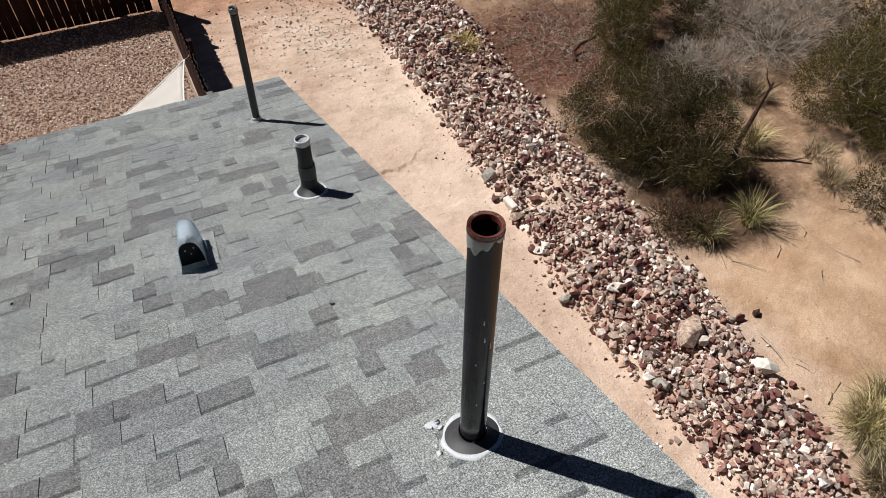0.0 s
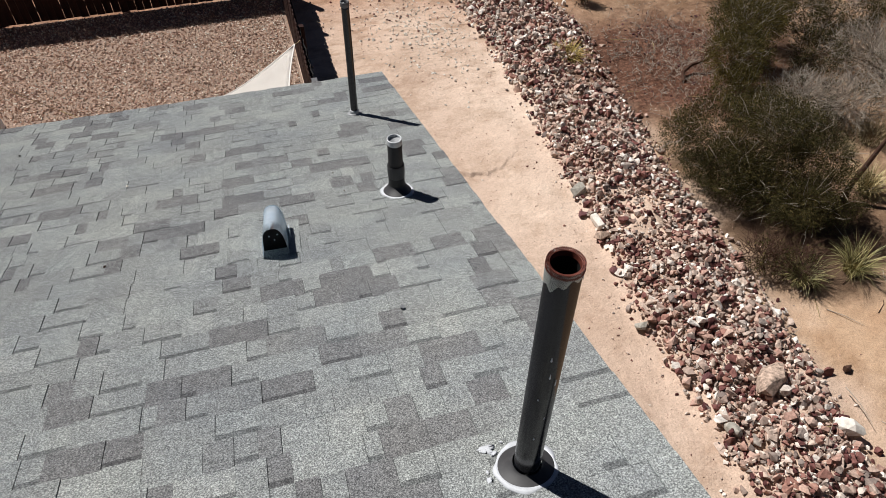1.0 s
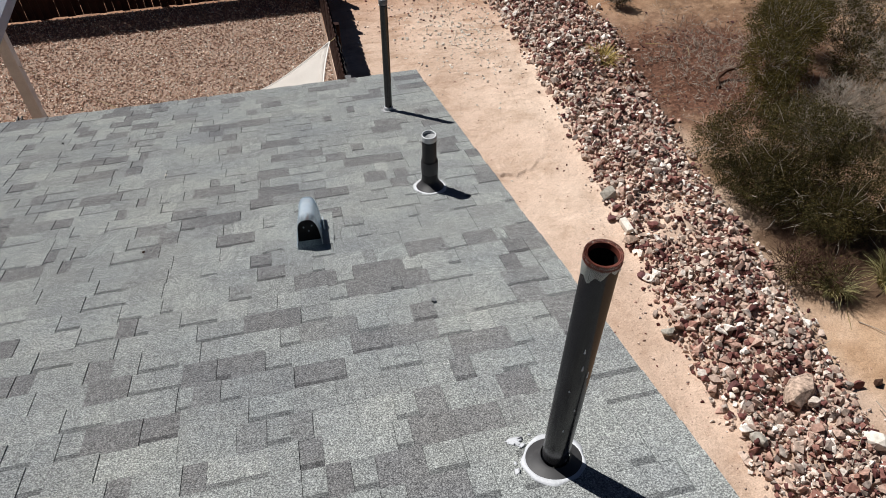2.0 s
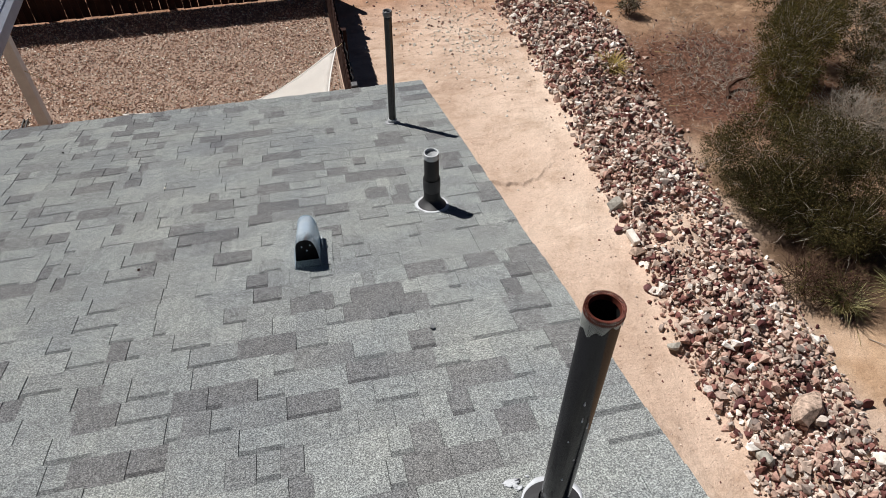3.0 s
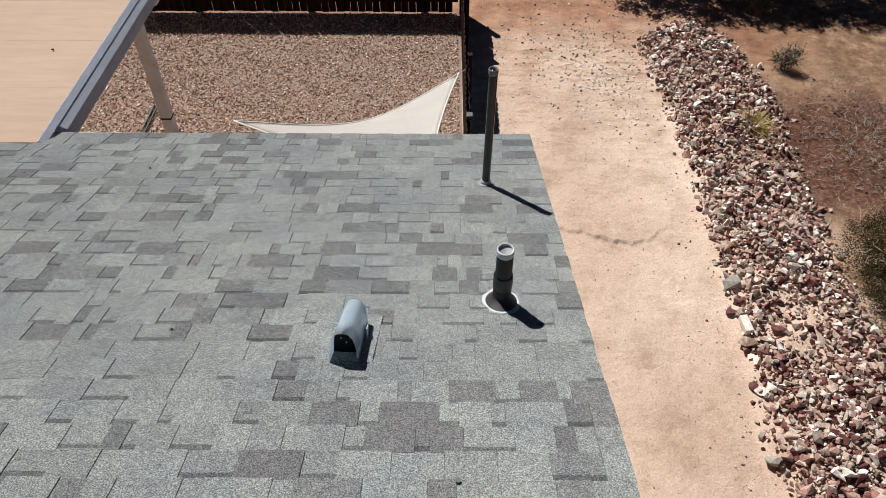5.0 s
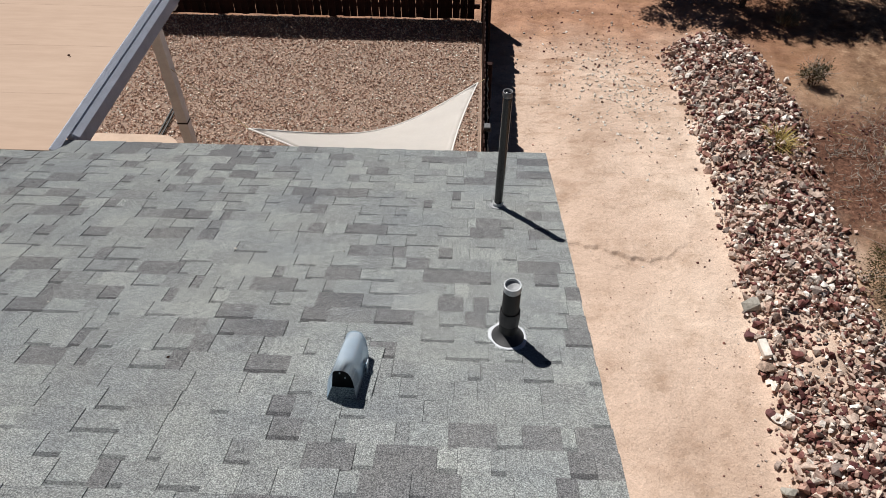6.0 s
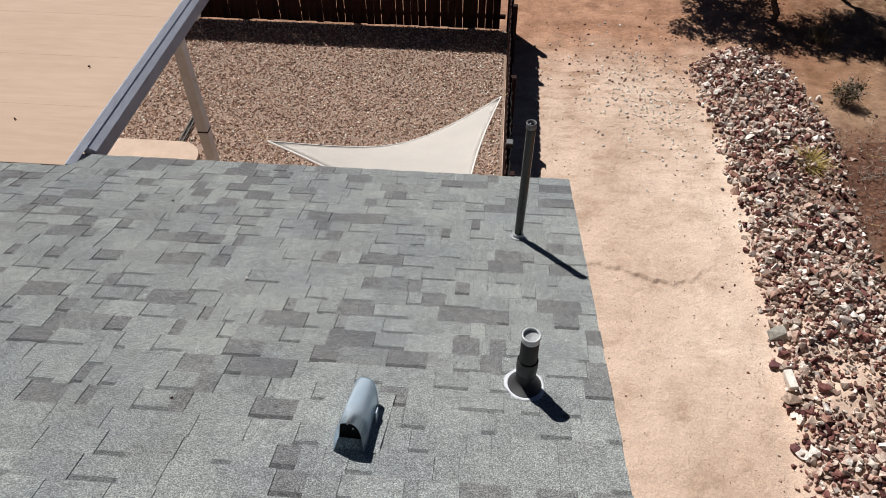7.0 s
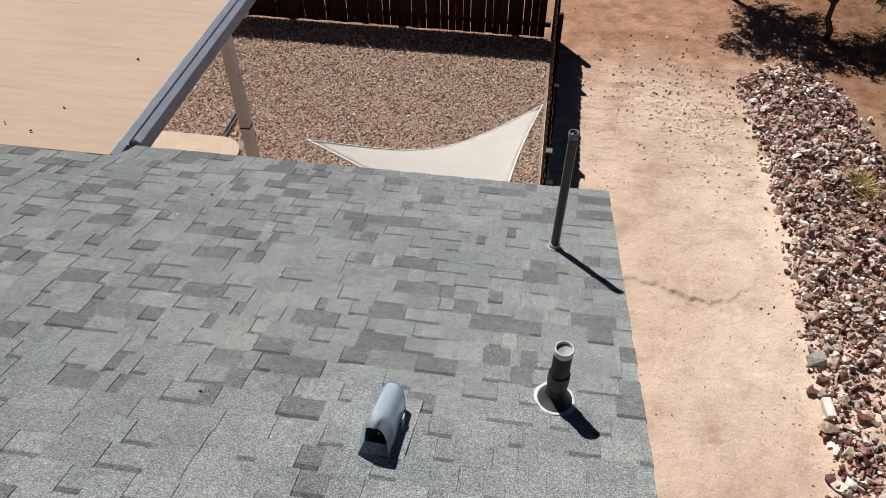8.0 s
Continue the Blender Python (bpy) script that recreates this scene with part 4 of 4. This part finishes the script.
def twig_mesh(name, clumps, count, length, thick, mat, seed):
    """A tangle of thin bare twigs as three-sided slivers."""
    g = np.random.default_rng(seed)
    w = np.array([c[3] * c[4] * c[5] for c in clumps])
    c = np.array(clumps)[g.choice(len(clumps), count, p=w / w.sum())]
    d = g.normal(size=(count, 3))
    d /= np.linalg.norm(d, axis=1)[:, None]
    a = c[:, :3] + d * c[:, 3:6] * g.random((count, 1)) ** 0.5
    a[:, 2] = np.maximum(a[:, 2], 0.02)
    u = d + np.array([0, 0, 0.4]) + 0.7 * g.normal(size=(count, 3))
    u /= np.linalg.norm(u, axis=1)[:, None]
    ln = length * g.uniform(0.4, 1.3, (count, 1))
    v = np.cross(u, g.normal(size=(count, 3)))
    v /= np.linalg.norm(v, axis=1)[:, None]
    n = np.cross(u, v)
    bend = g.normal(size=(count, 3)) * 0.12 * ln
    mid, end = a + u * ln * 0.5 + bend, a + u * ln
    verts = []
    for p, s in ((a, 1.0), (mid, 0.75)):
        for k in range(3):
            verts.append(p + s * thick * (math.cos(2.1 * k) * v + math.sin(2.1 * k) * n))
    verts.append(end)
    V = np.stack(verts, 1).reshape(-1, 3)
    f = np.array([[0, 1, 4], [0, 4, 3], [1, 2, 5], [1, 5, 4], [2, 0, 3], [2, 3, 5], [3, 4, 6], [4, 5, 6], [5, 3, 6]])
    F = (np.arange(count)[:, None, None] * 7 + f[None]).reshape(-1, 3)
    return raw(name, V, F, mat)


def shrub(clumps, root, count, leaf, mat, seed, label, stems=26, thick=0.022, twigs=500, twig_mat=None):
    ob = empty("shrub", pose(0, 0, 0), label, "shrub", "shrubs in the brush")
    me, base = crown_mesh("crown", clumps, count, leaf, mat, seed)
    crown = tagged(new("crown", me), kind="stuff")
    crown.parent = ob
    part("trunk", limbs(base, root, seed + 1, stems, thick), BARK, ob, "crooked dark stems")
    if twigs:
        tw = new("twig_tangle", twig_mesh("twig_tangle", clumps, twigs, 0.3, 0.004, twig_mat or TWIG, seed + 2))
        tagged(tw, kind="stuff")
        tw.parent = ob
    return ob


shrub([(6.21, 6.73, 0.72, 0.66, 0.6, 0.58), (6.71, 6.33, 0.85, 0.62, 0.6, 0.62), (6.01, 6.18, 0.45, 0.5, 0.5, 0.42), (6.81, 5.78, 0.6, 0.5, 0.45, 0.5), (5.86, 7.03, 0.45, 0.35, 0.4, 0.38), (6.46, 5.63, 0.4, 0.5, 0.45, 0.36), (6.91, 5.28, 0.3, 0.45, 0.4, 0.28), (6.26, 6.23, 0.4, 0.6, 0.6, 0.35), (7.16, 5.68, 0.75, 0.4, 0.4, 0.55), (6.86, 6.03, 1.1, 0.45, 0.4, 0.4), (7.06, 5.13, 0.62, 0.42, 0.38, 0.4), (6.61, 5.18, 0.5, 0.42, 0.35, 0.36)],
      (6.45, 6.2, 0), 110000, 0.023, LEAF, 21, "dense dark olive shrub spilling toward the rock bank", 34, 0.025, 500)
shrub([(7.55, 8.45, 0.75, 0.5, 0.55, 0.45), (8.0, 9.0, 0.95, 0.6, 0.6, 0.5), (8.6, 9.5, 0.9, 0.6, 0.6, 0.55), (7.3, 7.9, 0.5, 0.4, 0.4, 0.35)], (7.9, 8.75, 0), 56000, 0.025, LEAF_YELLOW, 31,
      "loose yellow-green shrub beside the mulch patch", 26, 0.025, 500)
shrub([(9.7, 5.6, 0.7, 0.75, 0.7, 0.6), (10.4, 5.2, 0.7, 0.7, 0.7, 0.6), (9.9, 4.7, 0.6, 0.6, 0.6, 0.5), (10.6, 6.1, 0.7, 0.6, 0.6, 0.55)], (10.0, 5.3, 0), 60000, 0.025, LEAF_YELLOW, 41,
      "broad yellow-olive shrub above the wash", 26, 0.028, 500)
shrub([(8.75, 3.75, 0.35, 0.45, 0.4, 0.35), (9.3, 3.5, 0.4, 0.5, 0.5, 0.4)], (8.9, 3.6, 0), 9000, 0.03, LEAF, 51, "low olive shrub on bare dirt", 16, 0.018, 300)
shrub([(8.3, 7.5, 0.35, 0.6, 0.55, 0.35), (8.9, 7.2, 0.4, 0.5, 0.5, 0.35), (7.7, 7.15, 0.3, 0.45, 0.4, 0.3)], (8.4, 7.3, 0), 5000, 0.028, LEAF_GREY, 61, "half-dry grey-green shrub of fine twigs", 24, 0.012, 2200)
shrub([(10.2, 8.2, 0.45, 0.8, 0.7, 0.45), (11.2, 7.6, 0.5, 0.8, 0.7, 0.5), (10.0, 7.2, 0.4, 0.6, 0.5, 0.4)], (10.5, 7.8, 0), 4000, 0.028, LEAF_GREY, 71, "leafless grey shrub with a tangle of twigs", 60, 0.014, 3600)
shrub([(9.4, 8.6, 0.4, 0.5, 0.5, 0.4), (9.6, 9.7, 0.7, 0.6, 0.6, 0.5), (10.6, 9.5, 0.7, 0.8, 0.7, 0.6)], (9.9, 9.3, 0), 30000, 0.027, LEAF, 81, "dark olive shrub in the thicket", 22, 0.02, 900)
shrub([(11.8, 6.2, 0.7, 0.8, 0.8, 0.6), (12.3, 7.4, 0.7, 0.9, 0.9, 0.6), (12.6, 5.0, 0.7, 0.8, 0.8, 0.6)], (12.2, 6.3, 0), 11000, 0.045, LEAF_YELLOW, 91, "yellow-olive shrub in the far brush", 22, 0.025, 700)
shrub([(11.8, 9.6, 0.7, 0.9, 0.8, 0.6), (13.0, 8.9, 0.8, 1.0, 0.9, 0.7), (12.2, 11.0, 0.9, 1.0, 0.9, 0.7)], (12.3, 9.8, 0), 9000, 0.05, LEAF, 95, "dark shrub at the edge of the thicket", 18, 0.025, 700)
shrub([(9.2, 11.3, 0.6, 0.6, 0.6, 0.5), (10.0, 11.9, 0.7, 0.7, 0.7, 0.6)], (9.6, 11.5, 0), 12000, 0.034, LEAF, 98, "olive shrub beyond the mulch patch", 20, 0.02, 500)
shrub([(6.5, 12.1, 0.16, 0.16, 0.15, 0.14), (6.62, 12.0, 0.2, 0.12, 0.12, 0.14)], (6.52, 12.05, 0), 900, 0.04, LEAF_GREY, 99, "knee-high grey-green bush on the open dirt", 12, 0.008, 120)
shrub([(5.85, 4.75, 0.2, 0.3, 0.25, 0.18), (6.2, 4.5, 0.2, 0.3, 0.25, 0.18)], (6.0, 4.6, 0), 1600, 0.03, LEAF, 104, "scrubby low growth under the olive shrub", 14, 0.007, 500, DEAD_WOOD)


def tree(root, clumps, count, leaf, mat, seed, label, trunk_top, thick):
    ob = empty("tree", pose(0, 0, 0), label, "tree", "trees by the dirt")
    me, base = crown_mesh("crown", clumps, count, leaf, mat, seed, 0.35)
    crown = tagged(new("crown", me), kind="stuff")
    crown.parent = ob
    bm = limbs(base, trunk_top, seed + 1, 30, thick * 0.45)
    lean = [Vector(root).lerp(Vector(trunk_top), f / 4) + Vector((0.04 * math.sin(f * 2), 0.03 * math.cos(f * 3), 0)) for f in range(5)]
    lean[0].z -= 0.1
    tube(bm, lean, [thick * (1.2 - 0.12 * f) for f in range(5)], 9)
    part("trunk", bm, BARK, ob, "dark forking trunk")
    return ob


tree((5.95, 14.8, 0), [(5.6, 15.3, 1.7, 0.7, 0.6, 0.45), (6.4, 15.4, 1.8, 0.7, 0.6, 0.5), (6.0, 15.8, 2.2, 0.9, 0.8, 0.5), (6.9, 15.0, 1.4, 0.5, 0.5, 0.4)], 20000, 0.055, LEAF, 111,
     "small scrub tree with a forked dark trunk", (5.85, 14.98, 0.75), 0.06)
tree((4.0, 16.9, 0), [(3.5, 15.6, 1.9, 0.6, 0.5, 0.35), (4.2, 16.0, 2.0, 0.7, 0.6, 0.4), (5.0, 15.5, 1.75, 0.6, 0.5, 0.35), (4.6, 15.0, 1.7, 0.5, 0.4, 0.3), (4.0, 16.9, 2.4, 1.0, 0.8, 0.5)], 22000, 0.06, LEAF, 121,
     "scrub tree whose shade falls on the red dirt", (4.1, 16.6, 1.2), 0.08)
tree((7.6, 15.9, 0), [(7.5, 15.4, 1.3, 0.8, 0.6, 0.6), (8.3, 15.6, 1.5, 0.8, 0.7, 0.6), (7.1, 15.5, 0.8, 0.5, 0.4, 0.4), (8.0, 14.7, 1.1, 0.7, 0.5, 0.45), (8.8, 14.9, 1.2, 0.7, 0.6, 0.5)], 34000, 0.05, LEAF, 131, "bushy scrub tree with low leaves", (7.6, 15.8, 0.5), 0.06)


def grass_mesh(name, centre, spread, count, length, mat, seed, lean=0.9, width=0.0045):
    """Arching blades that rise from a tuft and fall outward."""
    g = np.random.default_rng(seed)
    a = g.uniform(0, 2 * math.pi, count)
    rr = spread * np.sqrt(g.random(count)) * 0.55
    x0, y0 = centre[0] + rr * np.cos(a), centre[1] + rr * np.sin(a)
    out = a + g.normal(size=count) * 0.7
    ln = length * g.uniform(0.45, 1.15, count)
    le = lean * g.uniform(0.25, 1.2, count)
    side = np.stack([-np.sin(out), np.cos(out), np.zeros(count)], 1)
    verts = []
    for f, w in ((0, 1.0), (0.35, 1.0), (0.7, 0.7), (1.0, 0.12)):
        h = ln * (f * np.cos(le * f * 1.1) * 0.95)
        o = ln * f * np.sin(le * f * 1.1)
        p = np.stack([x0 + o * np.cos(out), y0 + o * np.sin(out), np.maximum(h, 0.01) + 0.0], 1)
        verts += [p + side * width * w, p - side * width * w]
    V = np.stack(verts, 1).reshape(-1, 3)
    f = np.array([[0, 1, 3, 2], [2, 3, 5, 4], [4, 5, 7, 6]])
    F = (np.arange(count)[:, None, None] * 8 + f[None]).reshape(-1, 4)
    return raw(name, V, F, mat)


def tuft(name, label, *args, **kw):
    return tagged(new(name, grass_mesh(name, *args, **kw)), label, "grass", "bunch grass")


tuft("grass_tuft", "green and yellow bunch grass in front of the dark shrub", (6.95, 4.3), 0.2, 230, 0.55, BLADE, 141)
tuft("grass_tuft", "thin green bunch grass under the dark shrub", (6.2, 4.35), 0.2, 240, 0.38, BLADE, 142)
tuft("grass_tuft", "pale straw bunch grass below the dead snag", (8.2, 5.6), 0.2, 360, 0.5, STRAW, 143)
tuft("grass_tuft", "straw-yellow grass tuft growing out of the rocks", (5.3, 10.05), 0.2, 300, 0.42, GOLD_BLADE, 144)
tuft("grass_tuft", "large straw-coloured grass clump at the rocks' foot", (5.8, 1.2), 0.36, 800, 0.5, STRAW, 145)
tuft("grass_tuft", "dry grey-brown grass clump at the rocks' foot", (5.5, 0.65), 0.4, 900, 0.36, DRY_BLADE, 146)
tuft("grass_tuft", "straw-coloured clump beside bare dirt", (6.15, 1.25), 0.4, 700, 0.5, BLADE, 151)
tuft("grass_tuft", "dry grass clump below the broad shrub", (8.6, 4.4), 0.3, 300, 0.4, DRY_BLADE, 147)
tuft("grass_tuft", "pale dry grass on the bare dirt", (9.1, 6.6), 0.4, 400, 0.4, DRY_BLADE, 148)
tuft("grass_tuft", "sparse dry grass by the small tree", (6.7, 14.2), 0.4, 260, 0.3, DRY_BLADE, 149)
for k, (x, y) in enumerate(((8.95, 5.0), (9.35, 4.4), (8.4, 6.5), (9.0, 2.6))):
    tuft("grass_tuft", "small dry grass tuft in the wash", (x, y), 0.4, 220, 0.26, DRY_BLADE, 160 + k)
tuft("green_sprig", "fresh green sprig among the rocks", (4.78, 8.37), 0.1, 60, 0.27, LEAF_FRESH, 150, width=0.012)

snag = bmesh.new()
tube(snag, [(7.72, 5.5, -0.05), (7.8, 5.58, 0.2), (7.92, 5.6, 0.55), (8.02, 5.62, 0.85), (8.12, 5.62, 1.2)], [0.05, 0.045, 0.036, 0.03, 0.018], 9)
tube(snag, [(8.04, 5.62, 0.9), (8.2, 5.68, 1.02), (8.38, 5.66, 1.1)], [0.018, 0.012, 0.005], 6)
tube(snag, [(8.1, 5.62, 1.12), (8.05, 5.7, 1.25), (8.09, 5.78, 1.36)], [0.016, 0.01, 0.004], 6)
tagged(part("dead_snag", snag, DEAD_WOOD), "leaning bare dead tree trunk", "dead tree")
br = bmesh.new()
tube(br, [(7.02, 8.9, 0.02), (7.08, 9.06, 0.1), (7.3, 9.18, 0.14), (7.55, 9.18, 0.18), (7.8, 9.22, 0.28), (7.98, 9.3, 0.36)], [0.035, 0.034, 0.03, 0.025, 0.018, 0.01], 8)
tube(br, [(7.5, 9.18, 0.17), (7.65, 9.32, 0.25), (7.82, 9.42, 0.28)], [0.02, 0.014, 0.006], 6)
tagged(part("dead_branch", br, DEAD_WOOD), "crooked dark dead branch lying on mulch", "branch")

sticks = []
q = random.Random(77)
for k in range(46):
    zone = k % 3
    if zone == 0:
        x, y = q.uniform(6.2, 8.4), q.uniform(8.2, 11.0)
    elif zone == 1:
        x, y = q.uniform(5.5, 8.5), q.uniform(1.6, 4.2)
    else:
        y = q.uniform(2, 12)
        x = float(bank_right(y)) + q.uniform(-0.7, 0.4)
    ln, a = q.uniform(0.15, 0.5), q.uniform(0, 6.3)
    bm = bmesh.new()
    z = float(ground_height(np.array([x]), np.array([y]))[0]) + (0.1 if zone == 2 else 0.012)
    tube(bm, [(0, 0, 0), (ln * 0.5 * math.cos(a) + q.uniform(-0.03, 0.03), ln * 0.5 * math.sin(a) + q.uniform(-0.03, 0.03), 0.015), (ln * math.cos(a), ln * math.sin(a), 0.0)],
         [0.006, 0.005, 0.002], 5)
    tagged(part("stick", bm, STRAW if k % 4 == 0 else (TWIG if k % 4 < 3 else DEAD_WOOD), m=pose(x, y, z)), "thin dry stick lying on the ground", "stick", "fallen sticks")

litter_rng = np.random.default_rng(91)
litter = []
for _ in range(1500):
    x, y = 7.3 + litter_rng.normal() * 0.8, 9.6 + litter_rng.normal() * 0.95
    litter.append((x, y, 0.04, 0.06, 0.06, 0.02))
tagged(new("leaf_litter", twig_mesh("leaf_litter", litter, 2600, 0.11, 0.005, TWIG, 92)), "dry twigs and litter over dark mulch", "litter", kind="stuff")


# ---- odd stones ----
def lump(name, seed, x, y, sx, sy, sz, turn, mat, label, sink=0.3, points=16):
    bm = rock_shape(seed, 0.7, points)
    bmesh.ops.scale(bm, vec=(sx, sy, sz * 1.3), verts=bm.verts[:])
    x -= 0.06
    z = float(ground_height(np.array([x]), np.array([y]))[0])
    low = min(v.co.z for v in bm.verts)
    return tagged(part(name, bm, mat, m=pose(x, y, z - low * (1 - sink), 0, 0, turn)), label, "rock", "odd rocks along the bank")


lump("boulder", 501, 4.85, 3.0, 0.52, 0.36, 0.34, 35, TAN_ROCK, "large rounded tan granite boulder in the rock bank", 0.35, 22)
lump("pale_rock", 502, 5.36, 2.3, 0.36, 0.24, 0.24, -40, PALE_ROCK, "white quartz rock at the bank's edge", 0.2, 34)
lump("pale_rock", 503, 4.17, 2.62, 0.24, 0.16, 0.2, -50, GREY_ROCK, "flat pale grey rock at the bank's foot")
lump("maroon_rock", 504, 4.24, 3.28, 0.2, 0.16, 0.2, 10, PURPLE_ROCK, "dark maroon rock at the bank's foot")
lump("maroon_rock", 505, 4.02, 6.26, 0.18, 0.13, 0.15, 20, PURPLE_ROCK, "dark maroon rock beside a pale block")
lump("grey_lump", 506, 4.12, 6.68, 0.26, 0.24, 0.22, 15, GREY_ROCK, "pale grey concrete lump in the bank")
lump("grey_lump", 507, 3.9, 4.22, 0.2, 0.2, 0.16, 5, GREY_ROCK, "grey-green concrete lump on the dirt")
lump("tan_lump", 508, 4.06, 5.74, 0.25, 0.16, 0.2, -15, TAN_ROCK, "squarish tan stone beside a pale block")
lump("maroon_rock", 509, 3.97, 5.12, 0.2, 0.11, 0.14, 120, PURPLE_ROCK, "dark brown stone fallen from the bank")
lump("dark_clod", 510, 5.95, 3.0, 0.12, 0.12, 0.12, 0, DEAD_WOOD, "dark clod on the bare dirt")
zb = float(ground_height(np.array([4.1]), np.array([6.0]))[0])
tagged(part("pale_block", box(-0.05, 0.05, -0.12, 0.12, 0, 0.09, 0.012), PALE_ROCK, m=pose(4.045, 6.0, zb + 0.015, 4, -5, 6)), "pale cut masonry block lying by the rocks", "block")

# ---- rocks of the bank that lie nearest, one by one ----
rock_meshes = []
for v, f in ROCK_SHAPES:
    rock_meshes.append(raw("rock", v, f, ROCK))
for i in near:
    p, size, turn = places[i]
    o = new("rock", rock_meshes[i % len(rock_meshes)])
    o.parent, o.matrix_parent_inverse = bank, bank.matrix_basis.inverted()
    o.matrix_basis = Matrix.Translation(p) @ Matrix(turn.tolist()).to_4x4() @ Matrix.Diagonal((size, size, size, 1))

# ---- shingles ----
EXPOSE = 0.1496
WIDTHS = (0.06, 0.085, 0.11, 0.14, 0.17, 0.21, 0.26)


def shingle_arrays(width, tooth, band=True):
    """One tab: 0 at its butt (down the slope) to EXPOSE at its head; a tooth stands proud of a slot, whose head has a dark band."""
    lift, head = (0.0105, 0.0065) if tooth else (0.006, 0.002)
    if tooth:
        cuts = [(0.0, lift), (-EXPOSE - 0.004, head)]
    else:
        cuts = [(0.0, lift), (-EXPOSE + 0.033, head + 0.0014), (-EXPOSE - 0.004, head)]
    w = width - 0.001
    v, f, m = [], [], []
    for d, n in cuts:
        v += [(0.0006, d, n), (w, d, n), (w, d, n - 0.0085), (0.0006, d, n - 0.0085)]
    for k in range(len(cuts) - 1):
        a, b = 4 * k, 4 * k + 4
        for s in range(4):
            f.append((a + s, b + s, b + (s + 1) % 4, a + (s + 1) % 4))
            m.append(1 if (k == 1 and not tooth and band) else 0)
    f += [(0, 1, 2, 3), (len(v) - 1, len(v) - 2, len(v) - 3, len(v) - 4)]
    m += [0, 0]
    return np.array(v), f, m


def shingle_mesh(width, tooth, band):
    v, f, m = shingle_arrays(width, tooth, band)
    me = raw("shingle", v, [tuple(q) for q in f], [SHINGLE, SHINGLE_BAND])
    me.polygons.foreach_set("material_index", m)
    return me


SHARED = {(w, t, b): shingle_mesh(w, t, b) for w in WIDTHS for t in (True, False) for b in (True, False)}
q = random.Random(5)
jv, jf, jm, jn, single = [], [], [], 0, 0
for row in range(int(deep / EXPOSE)):
    d = -row * EXPOSE
    y = EAVE_Y + d * math.cos(SLOPE)
    x, tooth = RAKE_X + q.uniform(-0.004, 0.004), q.random() < 0.5
    while x > -4.9:
        tooth = not tooth if q.random() < 0.93 else tooth
        w = q.choice(WIDTHS[1:] if tooth else WIDTHS[:6])
        x -= w
        dz, dd = q.uniform(-0.0008, 0.0008), q.uniform(-0.002, 0.002)
        if -0.6 < x and 0.35 < y < 3.0 and single < 300:
            o = new("shingle", SHARED[w, tooth, q.random() < 0.7])
            o.parent = roof
            o.matrix_basis = pose(x, d + dd, dz)
            single += 1
        else:
            v, f, m = shingle_arrays(w, tooth, q.random() < 0.7)
            jv.append(v + np.array([x, d + dd, dz]))
            jf += [tuple(i + jn for i in c) for c in f]
            jm += m
            jn += len(v)
field = raw("shingle_field", np.concatenate(jv), jf, [SHINGLE, SHINGLE_BAND])
field.polygons.foreach_set("material_index", jm)
rest = new("shingle_field", field)
rest.parent = roof
tagged(rest, "rows of grey laminated shingles", kind="stuff")
part("shingle_back", box(-11.5, -4.9, -deep, 0.0, 0.001, 0.006), SHINGLE, roof)
